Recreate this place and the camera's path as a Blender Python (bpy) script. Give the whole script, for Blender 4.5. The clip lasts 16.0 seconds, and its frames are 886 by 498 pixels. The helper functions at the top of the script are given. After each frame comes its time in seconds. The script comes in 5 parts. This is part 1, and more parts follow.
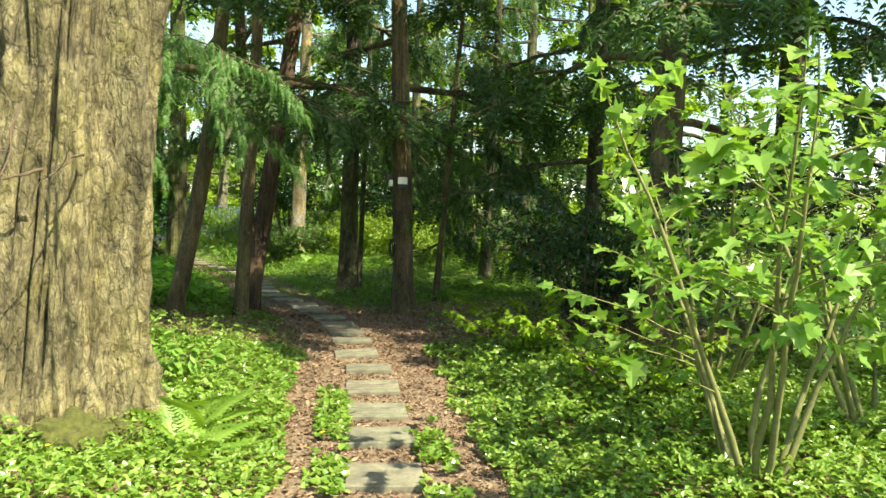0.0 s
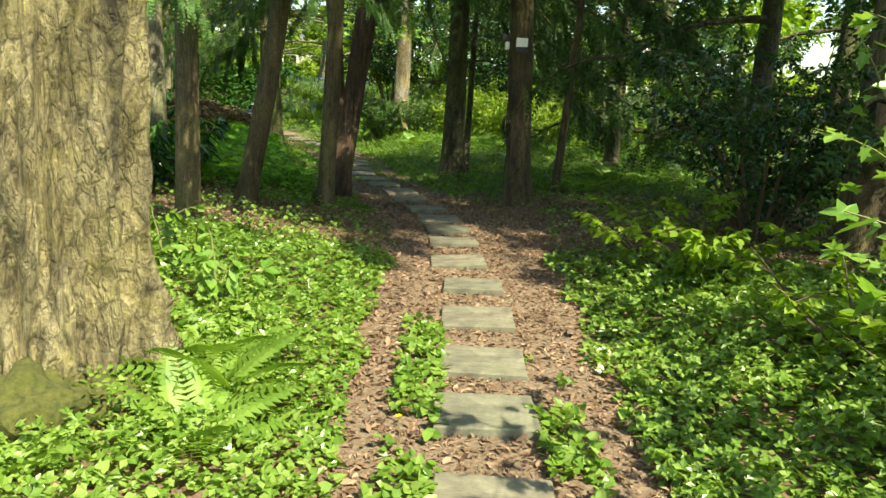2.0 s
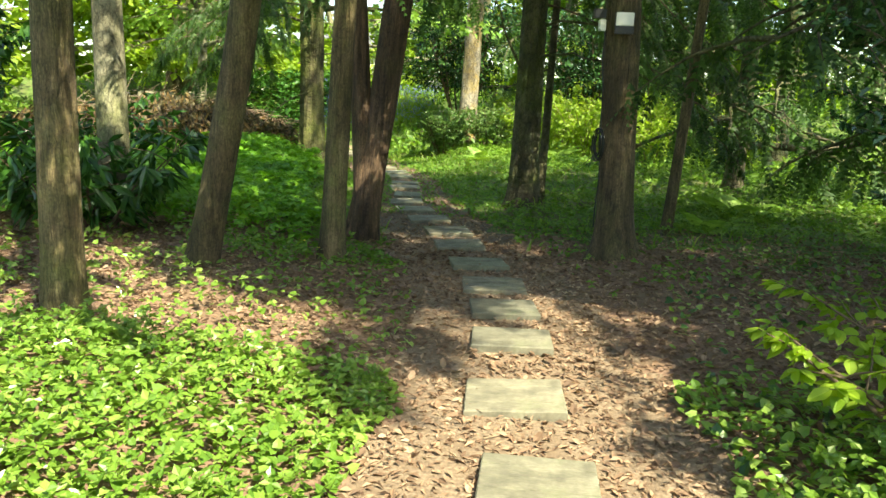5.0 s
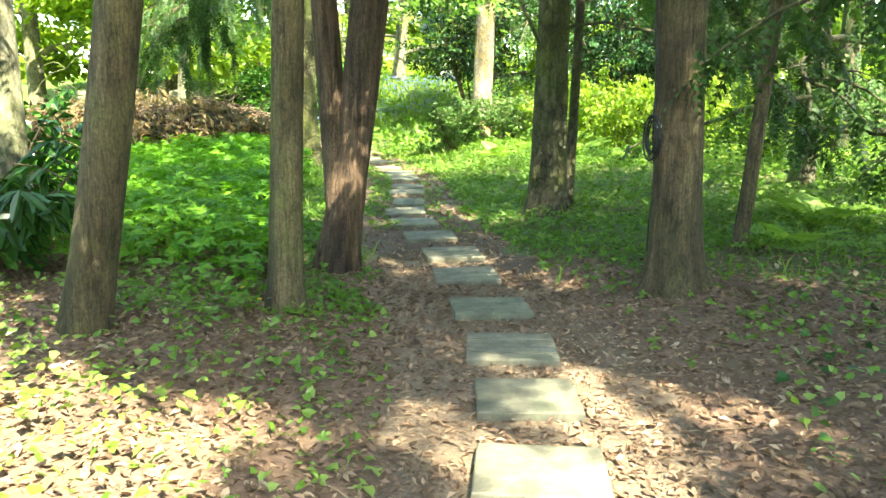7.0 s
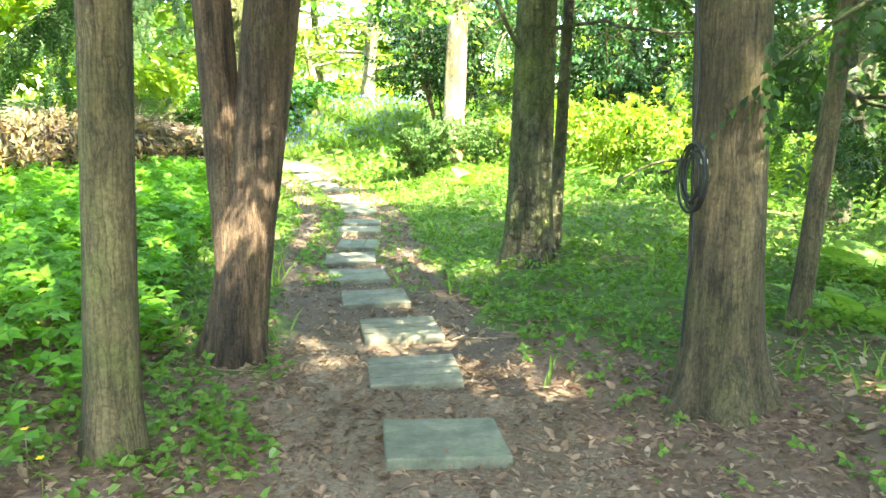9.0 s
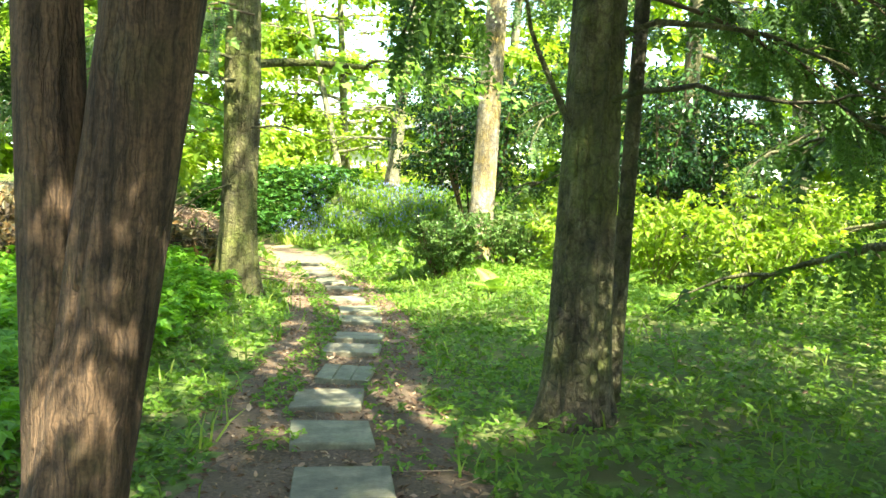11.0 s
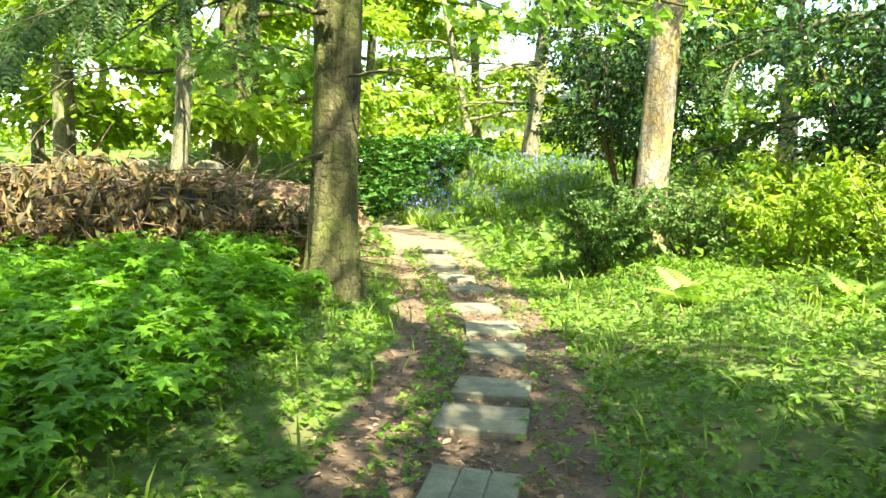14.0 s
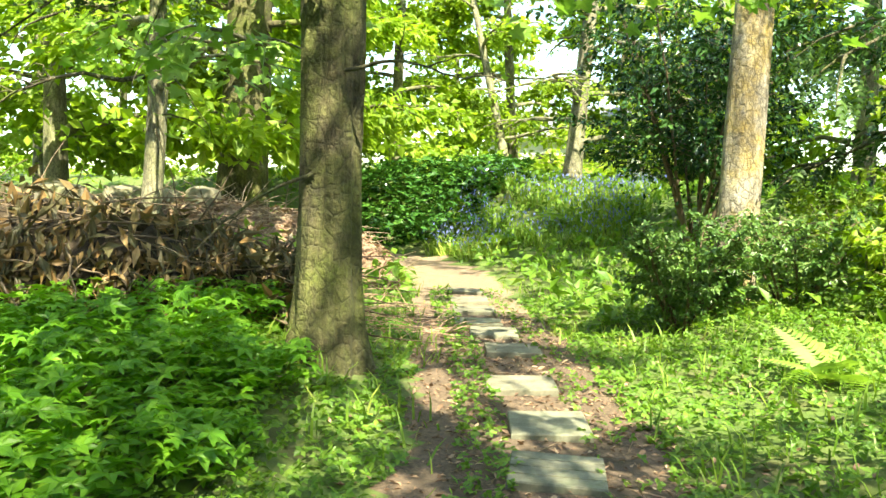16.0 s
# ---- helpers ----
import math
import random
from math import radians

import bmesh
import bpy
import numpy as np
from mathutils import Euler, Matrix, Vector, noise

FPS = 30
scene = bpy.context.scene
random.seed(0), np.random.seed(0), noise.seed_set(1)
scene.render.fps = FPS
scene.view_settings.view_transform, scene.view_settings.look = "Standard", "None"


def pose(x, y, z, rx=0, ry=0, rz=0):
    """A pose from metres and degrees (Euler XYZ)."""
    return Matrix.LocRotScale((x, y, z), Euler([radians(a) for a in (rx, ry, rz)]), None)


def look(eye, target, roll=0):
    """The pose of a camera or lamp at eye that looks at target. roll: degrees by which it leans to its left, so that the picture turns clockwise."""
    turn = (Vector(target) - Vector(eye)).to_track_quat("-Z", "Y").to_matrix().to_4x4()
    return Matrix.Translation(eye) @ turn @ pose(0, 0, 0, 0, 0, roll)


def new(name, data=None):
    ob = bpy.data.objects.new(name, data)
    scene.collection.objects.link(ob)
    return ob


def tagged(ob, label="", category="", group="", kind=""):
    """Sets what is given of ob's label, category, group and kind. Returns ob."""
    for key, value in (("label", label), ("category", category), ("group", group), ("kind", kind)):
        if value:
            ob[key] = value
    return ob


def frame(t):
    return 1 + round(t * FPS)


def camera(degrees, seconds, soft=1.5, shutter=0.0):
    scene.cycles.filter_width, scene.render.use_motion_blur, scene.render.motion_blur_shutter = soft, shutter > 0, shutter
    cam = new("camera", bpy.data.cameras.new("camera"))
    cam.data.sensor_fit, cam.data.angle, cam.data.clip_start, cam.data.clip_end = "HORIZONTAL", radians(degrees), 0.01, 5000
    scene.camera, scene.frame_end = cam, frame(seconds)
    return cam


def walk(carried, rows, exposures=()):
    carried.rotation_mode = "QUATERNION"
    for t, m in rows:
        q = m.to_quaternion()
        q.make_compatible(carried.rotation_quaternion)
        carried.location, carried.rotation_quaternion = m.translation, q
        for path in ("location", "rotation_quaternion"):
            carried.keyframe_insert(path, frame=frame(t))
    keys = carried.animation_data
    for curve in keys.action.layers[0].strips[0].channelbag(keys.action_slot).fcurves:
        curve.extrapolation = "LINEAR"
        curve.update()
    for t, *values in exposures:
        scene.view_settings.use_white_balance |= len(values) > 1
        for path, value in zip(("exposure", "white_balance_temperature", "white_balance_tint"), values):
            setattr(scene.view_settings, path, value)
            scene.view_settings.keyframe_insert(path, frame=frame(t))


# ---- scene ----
cam = camera(61.4, 16.0)
METRES, EYE, TILT, LEAN, TURN = 15.84, 1.665, 0.0, 0.0, 0.0
ROWS = [
    (0.0, 0.0, 0.0, 0.0, 0.07, -2.38, -1.58),
    (0.5, -0.0028, 0.037, -0.0003, 5.8, -5.96, -1.0),
    (1.0, -0.0048, 0.0625, -0.0025, 6.14, -10.16, -0.59),
    (1.5, -0.0074, 0.096, -0.0043, 6.4, -11.41, -1.12),
    (2.0, -0.0131, 0.129, -0.0058, 8.41, -11.88, -2.5),
    (2.5, -0.0175, 0.1608, -0.0049, 10.99, -12.95, -2.52),
    (3.0, -0.0183, 0.1986, -0.0064, 13.88, -13.42, -1.59),
    (3.5, -0.0215, 0.229, -0.0078, 13.17, -13.33, -2.0),
    (4.0, -0.0224, 0.262, -0.008, 12.55, -12.86, -2.29),
    (4.5, -0.0271, 0.2975, -0.0099, 13.75, -12.07, -2.1),
    (5.0, -0.0322, 0.3309, -0.0098, 14.49, -11.41, -2.16),
    (7.5, -0.0543, 0.4818, -0.0142, 15.9, -12.1, 0.03),
    (8.0, -0.0566, 0.5122, -0.0142, 14.89, -12.03, 0.07),
    (8.5, -0.0638, 0.5396, -0.0149, 14.2, -11.48, -0.17),
    (9.0, -0.0702, 0.5655, -0.0156, 14.17, -10.43, -0.58),
    (9.5, -0.0769, 0.5955, -0.0144, 14.51, -8.6, -1.29),
    (12.0, -0.1148, 0.7416, -0.0144, 20.75, -2.46, -2.49),
    (12.5, -0.1278, 0.7699, -0.0141, 23.57, -3.32, -1.78),
    (13.0, -0.138, 0.7956, -0.0143, 23.91, -3.09, -1.64),
    (13.5, -0.1519, 0.8248, -0.0163, 25.45, -3.78, -1.64),
    (14.0, -0.1657, 0.8485, -0.0156, 26.64, -6.1, -1.96),
    (14.5, -0.1785, 0.8785, -0.0162, 27.76, -7.73, -2.27),
    (15.0, -0.1943, 0.9069, -0.0176, 28.44, -8.13, -2.22),
    (15.5, -0.2078, 0.9334, -0.0164, 28.81, -6.09, -1.75),
    (16.0, -0.2227, 0.963, -0.0145, 29.2, -4.39, -1.36),
]
EXPOSURES = [(0.0, 1.35, 7500, -2), (1.5, 1.2, 7500, -2), (3.0, 1.15, 7500, -2), (4.0, 1.25, 7500, -2), (5.0, 1.8, 7500, -2), (7.5, 3.2, 7000, -2), (9.0, 3.65, 7000, -2), (9.5, 3.5, 7000, -2), (12.0, 2.5, 7500, -2), (15.5, 2.5, 7500, -2), (16.0, 2.25, 7500, -2)]
walk(cam, [(t, pose(0, 0, EYE, TILT, LEAN, TURN) @ pose(METRES * x, METRES * y, METRES * z, 90 + pitch, roll, yaw)) for t, x, y, z, yaw, pitch, roll in ROWS], EXPOSURES)

# ---- light ----
SUN_AZ, SUN_EL = math.atan2(-0.66, 0.75), radians(52)      # the sun stands behind the walker's right shoulder
sun_way = Vector((math.cos(SUN_AZ) * math.cos(SUN_EL), math.sin(SUN_AZ) * math.cos(SUN_EL), math.sin(SUN_EL)))
world = bpy.data.worlds.new("sky")
scene.world = world
world.use_nodes = True
wn = world.node_tree
sky = wn.nodes.new("ShaderNodeTexSky")
sky.sky_type = "NISHITA"
sky.sun_disc = False
sky.sun_elevation = SUN_EL
sky.sun_rotation = math.pi / 2 - SUN_AZ
wn.nodes["Background"].inputs["Strength"].default_value = 0.15
wn.links.new(sky.outputs[0], wn.nodes["Background"].inputs["Color"])
sun = new("sun", bpy.data.lights.new("sun", "SUN"))
sun.data.energy, sun.data.angle, sun.data.color = 5.0, radians(0.6), (1.0, 0.94, 0.82)
sun.matrix_world = look(sun_way * 60, (0, 0, 0))

rng = np.random.default_rng(7)


# ---- materials ----
def nodes_of(name):
    m = bpy.data.materials.new(name)
    m.use_nodes = True
    t = m.node_tree
    return m, t, t.nodes["Principled BSDF"], t.nodes["Material Output"]


def ramp(t, stops):
    n = t.nodes.new("ShaderNodeValToRGB")
    while len(n.color_ramp.elements) < len(stops):
        n.color_ramp.elements.new(0.5)
    for e, (p, c) in zip(n.color_ramp.elements, stops):
        e.position, e.color = p, (*c, 1)
    return n


def noise_node(t, scale, detail=4.0, rough=0.6, stretch=None, coord="Object"):
    tc = t.nodes.new("ShaderNodeTexCoord")
    n = t.nodes.new("ShaderNodeTexNoise")
    n.inputs["Scale"].default_value, n.inputs["Detail"].default_value, n.inputs["Roughness"].default_value = scale, detail, rough
    src = tc.outputs[coord]
    if stretch:
        mp = t.nodes.new("ShaderNodeMapping")
        mp.inputs["Scale"].default_value = stretch
        t.links.new(src, mp.inputs[0])
        src = mp.outputs[0]
    t.links.new(src, n.inputs["Vector"])
    return n


def mix_col(t, fac, a, b, kind="MIX"):
    n = t.nodes.new("ShaderNodeMix")
    n.data_type, n.blend_type = "RGBA", kind
    for sock, v in ((n.inputs[0], fac), (n.inputs[6], a), (n.inputs[7], b)):
        if isinstance(v, (int, float)):
            sock.default_value = v
        elif isinstance(v, tuple):
            sock.default_value = (*v, 1)
        else:
            t.links.new(v, sock)
    return n.outputs[2]


def bump(t, bsdf, height, strength, distance):
    b = t.nodes.new("ShaderNodeBump")
    b.inputs["Strength"].default_value, b.inputs["Distance"].default_value = strength, distance
    t.links.new(height, b.inputs["Height"])
    t.links.new(b.outputs[0], bsdf.inputs["Normal"])


def leaf_mat(name, stops, rough=0.45, thin=0.45, patch=0.6):
    """Leaves: each leaf has its own shade, drifts of tone across the plant, light passes through."""
    m, t, b, out = nodes_of(name)
    geo = t.nodes.new("ShaderNodeNewGeometry")
    r = ramp(t, stops)
    n = noise_node(t, patch, 3)
    mth = t.nodes.new("ShaderNodeMath")
    mth.operation = "MULTIPLY_ADD"
    t.links.new(geo.outputs["Random Per Island"], mth.inputs[0])
    mth.inputs[1].default_value = 0.7
    mul = t.nodes.new("ShaderNodeMath")
    mul.operation = "MULTIPLY_ADD"
    t.links.new(n.outputs[0], mul.inputs[0])
    mul.inputs[1].default_value, mul.inputs[2].default_value = 0.9, -0.3
    t.links.new(mul.outputs[0], mth.inputs[2])
    t.links.new(mth.outputs[0], r.inputs[0])
    t.links.new(r.outputs[0], b.inputs["Base Color"])
    b.inputs["Roughness"].default_value = rough
    tr = t.nodes.new("ShaderNodeBsdfTranslucent")
    t.links.new(mix_col(t, 0.6, r.outputs[0], (1.0, 1.0, 0.25), "MULTIPLY"), tr.inputs[0])
    mx = t.nodes.new("ShaderNodeMixShader")
    mx.inputs[0].default_value = thin
    t.links.new(b.outputs[0], mx.inputs[1])
    t.links.new(tr.outputs[0], mx.inputs[2])
    t.links.new(mx.outputs[0], out.inputs[0])
    return m


def bark_mat(name, dark, light, moss, moss_amount=0.5, stretch=(9, 9, 1.6), depth=0.02, plates=4.0, crackle=0.35):
    """Bark: plates parted by dark cracks that run with the trunk, fine grain, drifts of moss or lichen."""
    m, t, b, out = nodes_of(name)
    n = noise_node(t, 2.2, 8, 0.68, stretch)
    r = ramp(t, [(0.34, dark), (0.5, tuple(0.45 * a + 0.55 * c for a, c in zip(dark, light))), (0.68, light)])
    t.links.new(n.outputs[0], r.inputs[0])
    tc = t.nodes.new("ShaderNodeTexCoord")
    mp = t.nodes.new("ShaderNodeMapping")
    mp.inputs["Scale"].default_value = tuple(q * plates for q in stretch)
    warp = noise_node(t, 6, 3, 0.6)
    t.links.new(mix_col(t, 0.06, tc.outputs["Object"], warp.outputs["Color"], "ADD"), mp.inputs[0])
    vo = t.nodes.new("ShaderNodeTexVoronoi")
    vo.feature = "DISTANCE_TO_EDGE"
    vo.inputs["Scale"].default_value = 1.0
    t.links.new(mp.outputs[0], vo.inputs["Vector"])
    vf = t.nodes.new("ShaderNodeTexVoronoi")
    vf.feature = "DISTANCE_TO_EDGE"
    vf.inputs["Scale"].default_value = 2.3
    t.links.new(mp.outputs[0], vf.inputs["Vector"])
    gaps = noise_node(t, 9, 5, 0.7)
    parts = []
    for src, gain, low in ((vo, 0.7, 0.22), (vf, 1.3, 0.17)):
        wide = t.nodes.new("ShaderNodeMath")
        wide.operation = "MULTIPLY_ADD"
        t.links.new(gaps.outputs[0], wide.inputs[0])
        wide.inputs[1].default_value, wide.inputs[2].default_value = gain * 0.5, -gain * low
        gap = t.nodes.new("ShaderNodeMath")
        gap.operation = "ADD"
        t.links.new(src.outputs["Distance"], gap.inputs[0])
        t.links.new(wide.outputs[0], gap.inputs[1])
        cr = ramp(t, [(0.0, (0.12, 0.12, 0.12)), (0.09, (0.7, 0.7, 0.7)), (0.2, (1, 1, 1))])
        t.links.new(gap.outputs[0], cr.inputs[0])
        parts.append(cr.outputs[0])
    crack_out = mix_col(t, 1.0, parts[0], parts[1], "MULTIPLY")
    pm = noise_node(t, 1.9, 7, 0.75)
    pr = ramp(t, [(0.62 - 0.3 * moss_amount, (0, 0, 0)), (0.80 - 0.2 * moss_amount, (0.9, 0.9, 0.9))])
    t.links.new(pm.outputs[0], pr.inputs[0])
    col = mix_col(t, pr.outputs[0], r.outputs[0], moss)
    big = noise_node(t, 0.9, 4, 0.6, (3, 3, 1))
    br = ramp(t, [(0.36, (0.42, 0.4, 0.37)), (0.64, (1.2, 1.17, 1.1))])
    t.links.new(big.outputs[0], br.inputs[0])
    col = mix_col(t, 1.0, col, br.outputs[0], "MULTIPLY")
    col = mix_col(t, min(1.0, crackle * 1.8), col, crack_out, "MULTIPLY")
    fine = noise_node(t, 55, 4, 0.75)
    fr = ramp(t, [(0.3, (0.5, 0.5, 0.5)), (0.7, (1.15, 1.15, 1.15))])
    t.links.new(fine.outputs[0], fr.inputs[0])
    t.links.new(mix_col(t, 1.0, col, fr.outputs[0], "MULTIPLY"), b.inputs["Base Color"])
    b.inputs["Roughness"].default_value = 0.92
    add = t.nodes.new("ShaderNodeMath")
    add.operation = "MULTIPLY_ADD"
    t.links.new(fine.outputs[0], add.inputs[0])
    add.inputs[1].default_value = 0.22
    t.links.new(n.outputs[0], add.inputs[2])
    add2 = t.nodes.new("ShaderNodeMath")
    add2.operation = "MULTIPLY_ADD"
    t.links.new(crack_out, add2.inputs[0])
    add2.inputs[1].default_value = crackle
    t.links.new(add.outputs[0], add2.inputs[2])
    bump(t, b, add2.outputs[0], 1.0, depth)
    return m


def mottled(name, a, b_, scale, rough=0.9, depth=0.01, c=None):
    m, t, b, out = nodes_of(name)
    n = noise_node(t, scale, 8, 0.7)
    r = ramp(t, [(0.32, a), (0.66, b_)])
    t.links.new(n.outputs[0], r.inputs[0])
    col = r.outputs[0]
    if c:
        n2 = noise_node(t, scale * 0.13, 5, 0.65)
        r2 = ramp(t, [(0.48, (0, 0, 0)), (0.64, (1, 1, 1))])
        t.links.new(n2.outputs[0], r2.inputs[0])
        col = mix_col(t, r2.outputs[0], col, c)
    t.links.new(col, b.inputs["Base Color"])
    b.inputs["Roughness"].default_value = rough
    bump(t, b, n.outputs[0], 0.8, depth)
    return m


def slab_mat():
    m, t, b, out = nodes_of("weathered_concrete")
    n = noise_node(t, 7, 8, 0.7)
    r = ramp(t, [(0.3, (0.10, 0.094, 0.074)), (0.5, (0.19, 0.176, 0.138)), (0.72, (0.32, 0.295, 0.235))])
    t.links.new(n.outputs[0], r.inputs[0])
    grain = noise_node(t, 9, 5, 0.6, (2, 22, 2))
    gr = ramp(t, [(0.3, (0.72, 0.72, 0.7)), (0.7, (1.1, 1.1, 1.08))])
    t.links.new(grain.outputs[0], gr.inputs[0])
    col = mix_col(t, 1.0, r.outputs[0], gr.outputs[0], "MULTIPLY")
    info = t.nodes.new("ShaderNodeObjectInfo")
    tone = ramp(t, [(0.0, (0.8, 0.82, 0.76)), (0.5, (1.05, 1.03, 0.95)), (1.0, (0.92, 1.0, 0.9))])
    t.links.new(info.outputs["Random"], tone.inputs[0])
    col = mix_col(t, 1.0, col, tone.outputs[0], "MULTIPLY")
    stain = noise_node(t, 3.2, 5, 0.7, None, "Object")
    sr = ramp(t, [(0.55, (0, 0, 0)), (0.7, (0.6, 0.6, 0.6))])
    t.links.new(stain.outputs[0], sr.inputs[0])
    t.links.new(mix_col(t, sr.outputs[0], col, (0.11, 0.13, 0.06)), b.inputs["Base Color"])
    b.inputs["Roughness"].default_value = 0.85
    bump(t, b, grain.outputs[0], 0.5, 0.006)
    return m


def plain(name, c, rough=0.6, var=0.15):
    return mottled(name, tuple(v * (1 - var) for v in c), tuple(v * (1 + var) for v in c), 25, rough, 0.001)


M_LITTER = mottled("leaf_litter_soil", (0.075, 0.042, 0.026), (0.30, 0.185, 0.125), 26, 0.95, 0.02, (0.17, 0.115, 0.07))
M_PATH = mottled("trodden_bark_path", (0.085, 0.057, 0.036), (0.33, 0.24, 0.16), 45, 0.95, 0.02, (0.18, 0.125, 0.08))
M_SOIL = mottled("dark_path_soil", (0.045, 0.03, 0.02), (0.19, 0.13, 0.085), 40, 0.95, 0.02, (0.10, 0.07, 0.045))
M_TURF = mottled("mossy_turf", (0.04, 0.075, 0.012), (0.12, 0.18, 0.03), 9, 0.95, 0.03, (0.10, 0.10, 0.035))
M_SLAB = slab_mat()
M_BARK_BIG = bark_mat("furrowed_pale_bark", (0.10, 0.082, 0.044), (0.54, 0.475, 0.27), (0.28, 0.25, 0.07), 0.5, (6, 6, 2.6), 0.05, 2.4, 0.3)
M_BARK_RED = bark_mat("red_brown_stringy_bark", (0.055, 0.036, 0.024), (0.27, 0.17, 0.105), (0.11, 0.11, 0.04), 0.35, (11, 11, 0.8), 0.015)
M_BARK_TAN = bark_mat("tan_stringy_bark", (0.085, 0.062, 0.036), (0.32, 0.235, 0.135), (0.17, 0.17, 0.06), 0.65, (12, 12, 0.7), 0.012)
M_BARK_MOSS = bark_mat("moss_covered_bark", (0.05, 0.042, 0.024), (0.24, 0.20, 0.115), (0.15, 0.185, 0.035), 0.92, (3.4, 3.4, 2.6), 0.06, 3.0, 0.25)
M_BARK_DARK = bark_mat("dark_scaly_bark", (0.03, 0.026, 0.02), (0.27, 0.23, 0.16), (0.15, 0.18, 0.04), 0.75, (4.5, 4.5, 2.6), 0.05, 3.0, 0.28)
M_BARK_LICHEN = bark_mat("pale_bark_with_yellow_lichen", (0.15, 0.13, 0.10), (0.50, 0.46, 0.38), (0.44, 0.31, 0.04), 0.62, (4, 4, 2.4), 0.02)
M_BARK_GREY = bark_mat("pale_grey_green_bark", (0.15, 0.14, 0.09), (0.42, 0.40, 0.28), (0.19, 0.21, 0.08), 0.6, (5, 5, 2), 0.01)
M_TWIG = plain("brown_twig", (0.10, 0.07, 0.04), 0.9, 0.4)
M_TWIG_GREEN = plain("green_stem", (0.17, 0.17, 0.06), 0.8, 0.3)
M_IVY = leaf_mat("ground_ivy_leaf", [(0.0, (0.085, 0.18, 0.025)), (0.5, (0.185, 0.315, 0.045)), (1.0, (0.37, 0.49, 0.13))], 0.3, 0.4)
M_IVY_DARK = leaf_mat("dark_ivy_leaf", [(0.0, (0.018, 0.055, 0.014)), (0.6, (0.045, 0.12, 0.02)), (1.0, (0.10, 0.20, 0.035))], 0.3, 0.3)
M_HERB = leaf_mat("ground_elder_leaf", [(0.0, (0.085, 0.24, 0.018)), (0.5, (0.16, 0.37, 0.026)), (1.0, (0.27, 0.49, 0.045))], 0.4, 0.5)
M_SMALL = leaf_mat("low_green_leaf", [(0.0, (0.07, 0.16, 0.018)), (0.5, (0.13, 0.26, 0.025)), (1.0, (0.24, 0.36, 0.05))], 0.5, 0.45)
M_GRASS = leaf_mat("grass_blade", [(0.0, (0.09, 0.19, 0.02)), (0.6, (0.20, 0.33, 0.04)), (1.0, (0.38, 0.42, 0.10))], 0.5, 0.45)
M_FERN = leaf_mat("fern_frond", [(0.0, (0.16, 0.30, 0.04)), (1.0, (0.34, 0.50, 0.10))], 0.5, 0.5)
M_CONIFER = leaf_mat("conifer_spray", [(0.0, (0.022, 0.055, 0.014)), (0.55, (0.06, 0.13, 0.026)), (1.0, (0.14, 0.25, 0.05))], 0.5, 0.45)
M_CONIFER_PALE = leaf_mat("young_conifer_spray", [(0.0, (0.06, 0.15, 0.035)), (1.0, (0.20, 0.36, 0.09))], 0.5, 0.45)
M_HOLLY = leaf_mat("glossy_holly_leaf", [(0.0, (0.014, 0.045, 0.014)), (0.6, (0.035, 0.09, 0.022)), (1.0, (0.08, 0.16, 0.04))], 0.18, 0.15)
M_SYCAMORE = leaf_mat("young_sycamore_leaf", [(0.0, (0.14, 0.29, 0.045)), (0.5, (0.23, 0.40, 0.075)), (1.0, (0.36, 0.52, 0.14))], 0.3, 0.5)
M_BEECH = leaf_mat("fresh_beech_leaf", [(0.0, (0.17, 0.32, 0.02)), (1.0, (0.34, 0.48, 0.045))], 0.45, 0.55)
M_FARLEAF = leaf_mat("woodland_leaf", [(0.0, (0.13, 0.24, 0.025)), (0.5, (0.25, 0.39, 0.035)), (1.0, (0.42, 0.53, 0.07))], 0.5, 0.6, 0.25)
M_SHRUB = leaf_mat("shrub_leaf", [(0.0, (0.045, 0.11, 0.025)), (0.6, (0.11, 0.21, 0.05)), (1.0, (0.22, 0.32, 0.09))], 0.35, 0.4)
M_LAUREL = leaf_mat("laurel_leaf", [(0.0, (0.02, 0.06, 0.012)), (0.7, (0.05, 0.14, 0.025)), (1.0, (0.12, 0.24, 0.04))], 0.22, 0.25)
M_DEAD = leaf_mat("dry_fallen_leaf", [(0.0, (0.08, 0.046, 0.028)), (0.45, (0.20, 0.122, 0.075)), (0.8, (0.36, 0.24, 0.155)), (1.0, (0.55, 0.42, 0.29))], 0.8, 0.1)
M_DEADHANG = leaf_mat("withered_laurel_leaf", [(0.0, (0.03, 0.027, 0.012)), (0.45, (0.10, 0.085, 0.033)), (0.8, (0.25, 0.145, 0.055)), (1.0, (0.44, 0.30, 0.14))], 0.6, 0.2)
M_BLUE = leaf_mat("bluebell_flower", [(0.0, (0.10, 0.13, 0.42)), (1.0, (0.26, 0.30, 0.68))], 0.6, 0.4)
M_YELLOW = plain("yellow_petal", (0.75, 0.52, 0.02), 0.5)
M_ROCK = mottled("lichened_sandstone", (0.10, 0.09, 0.055), (0.27, 0.24, 0.16), 6, 0.95, 0.03, (0.10, 0.12, 0.04))
M_MOSS = mottled("moss_cushion", (0.035, 0.045, 0.01), (0.12, 0.12, 0.025), 30, 1.0, 0.02)
# near-black colour standing in for the shade deep inside the brush pile
M_PILE_SHADE = mottled("pile_gap_shade", (0.012, 0.009, 0.006), (0.07, 0.05, 0.03), 10, 1.0, 0.05)
M_WHITE = plain("off_white_plastic", (0.72, 0.72, 0.66), 0.4, 0.05)
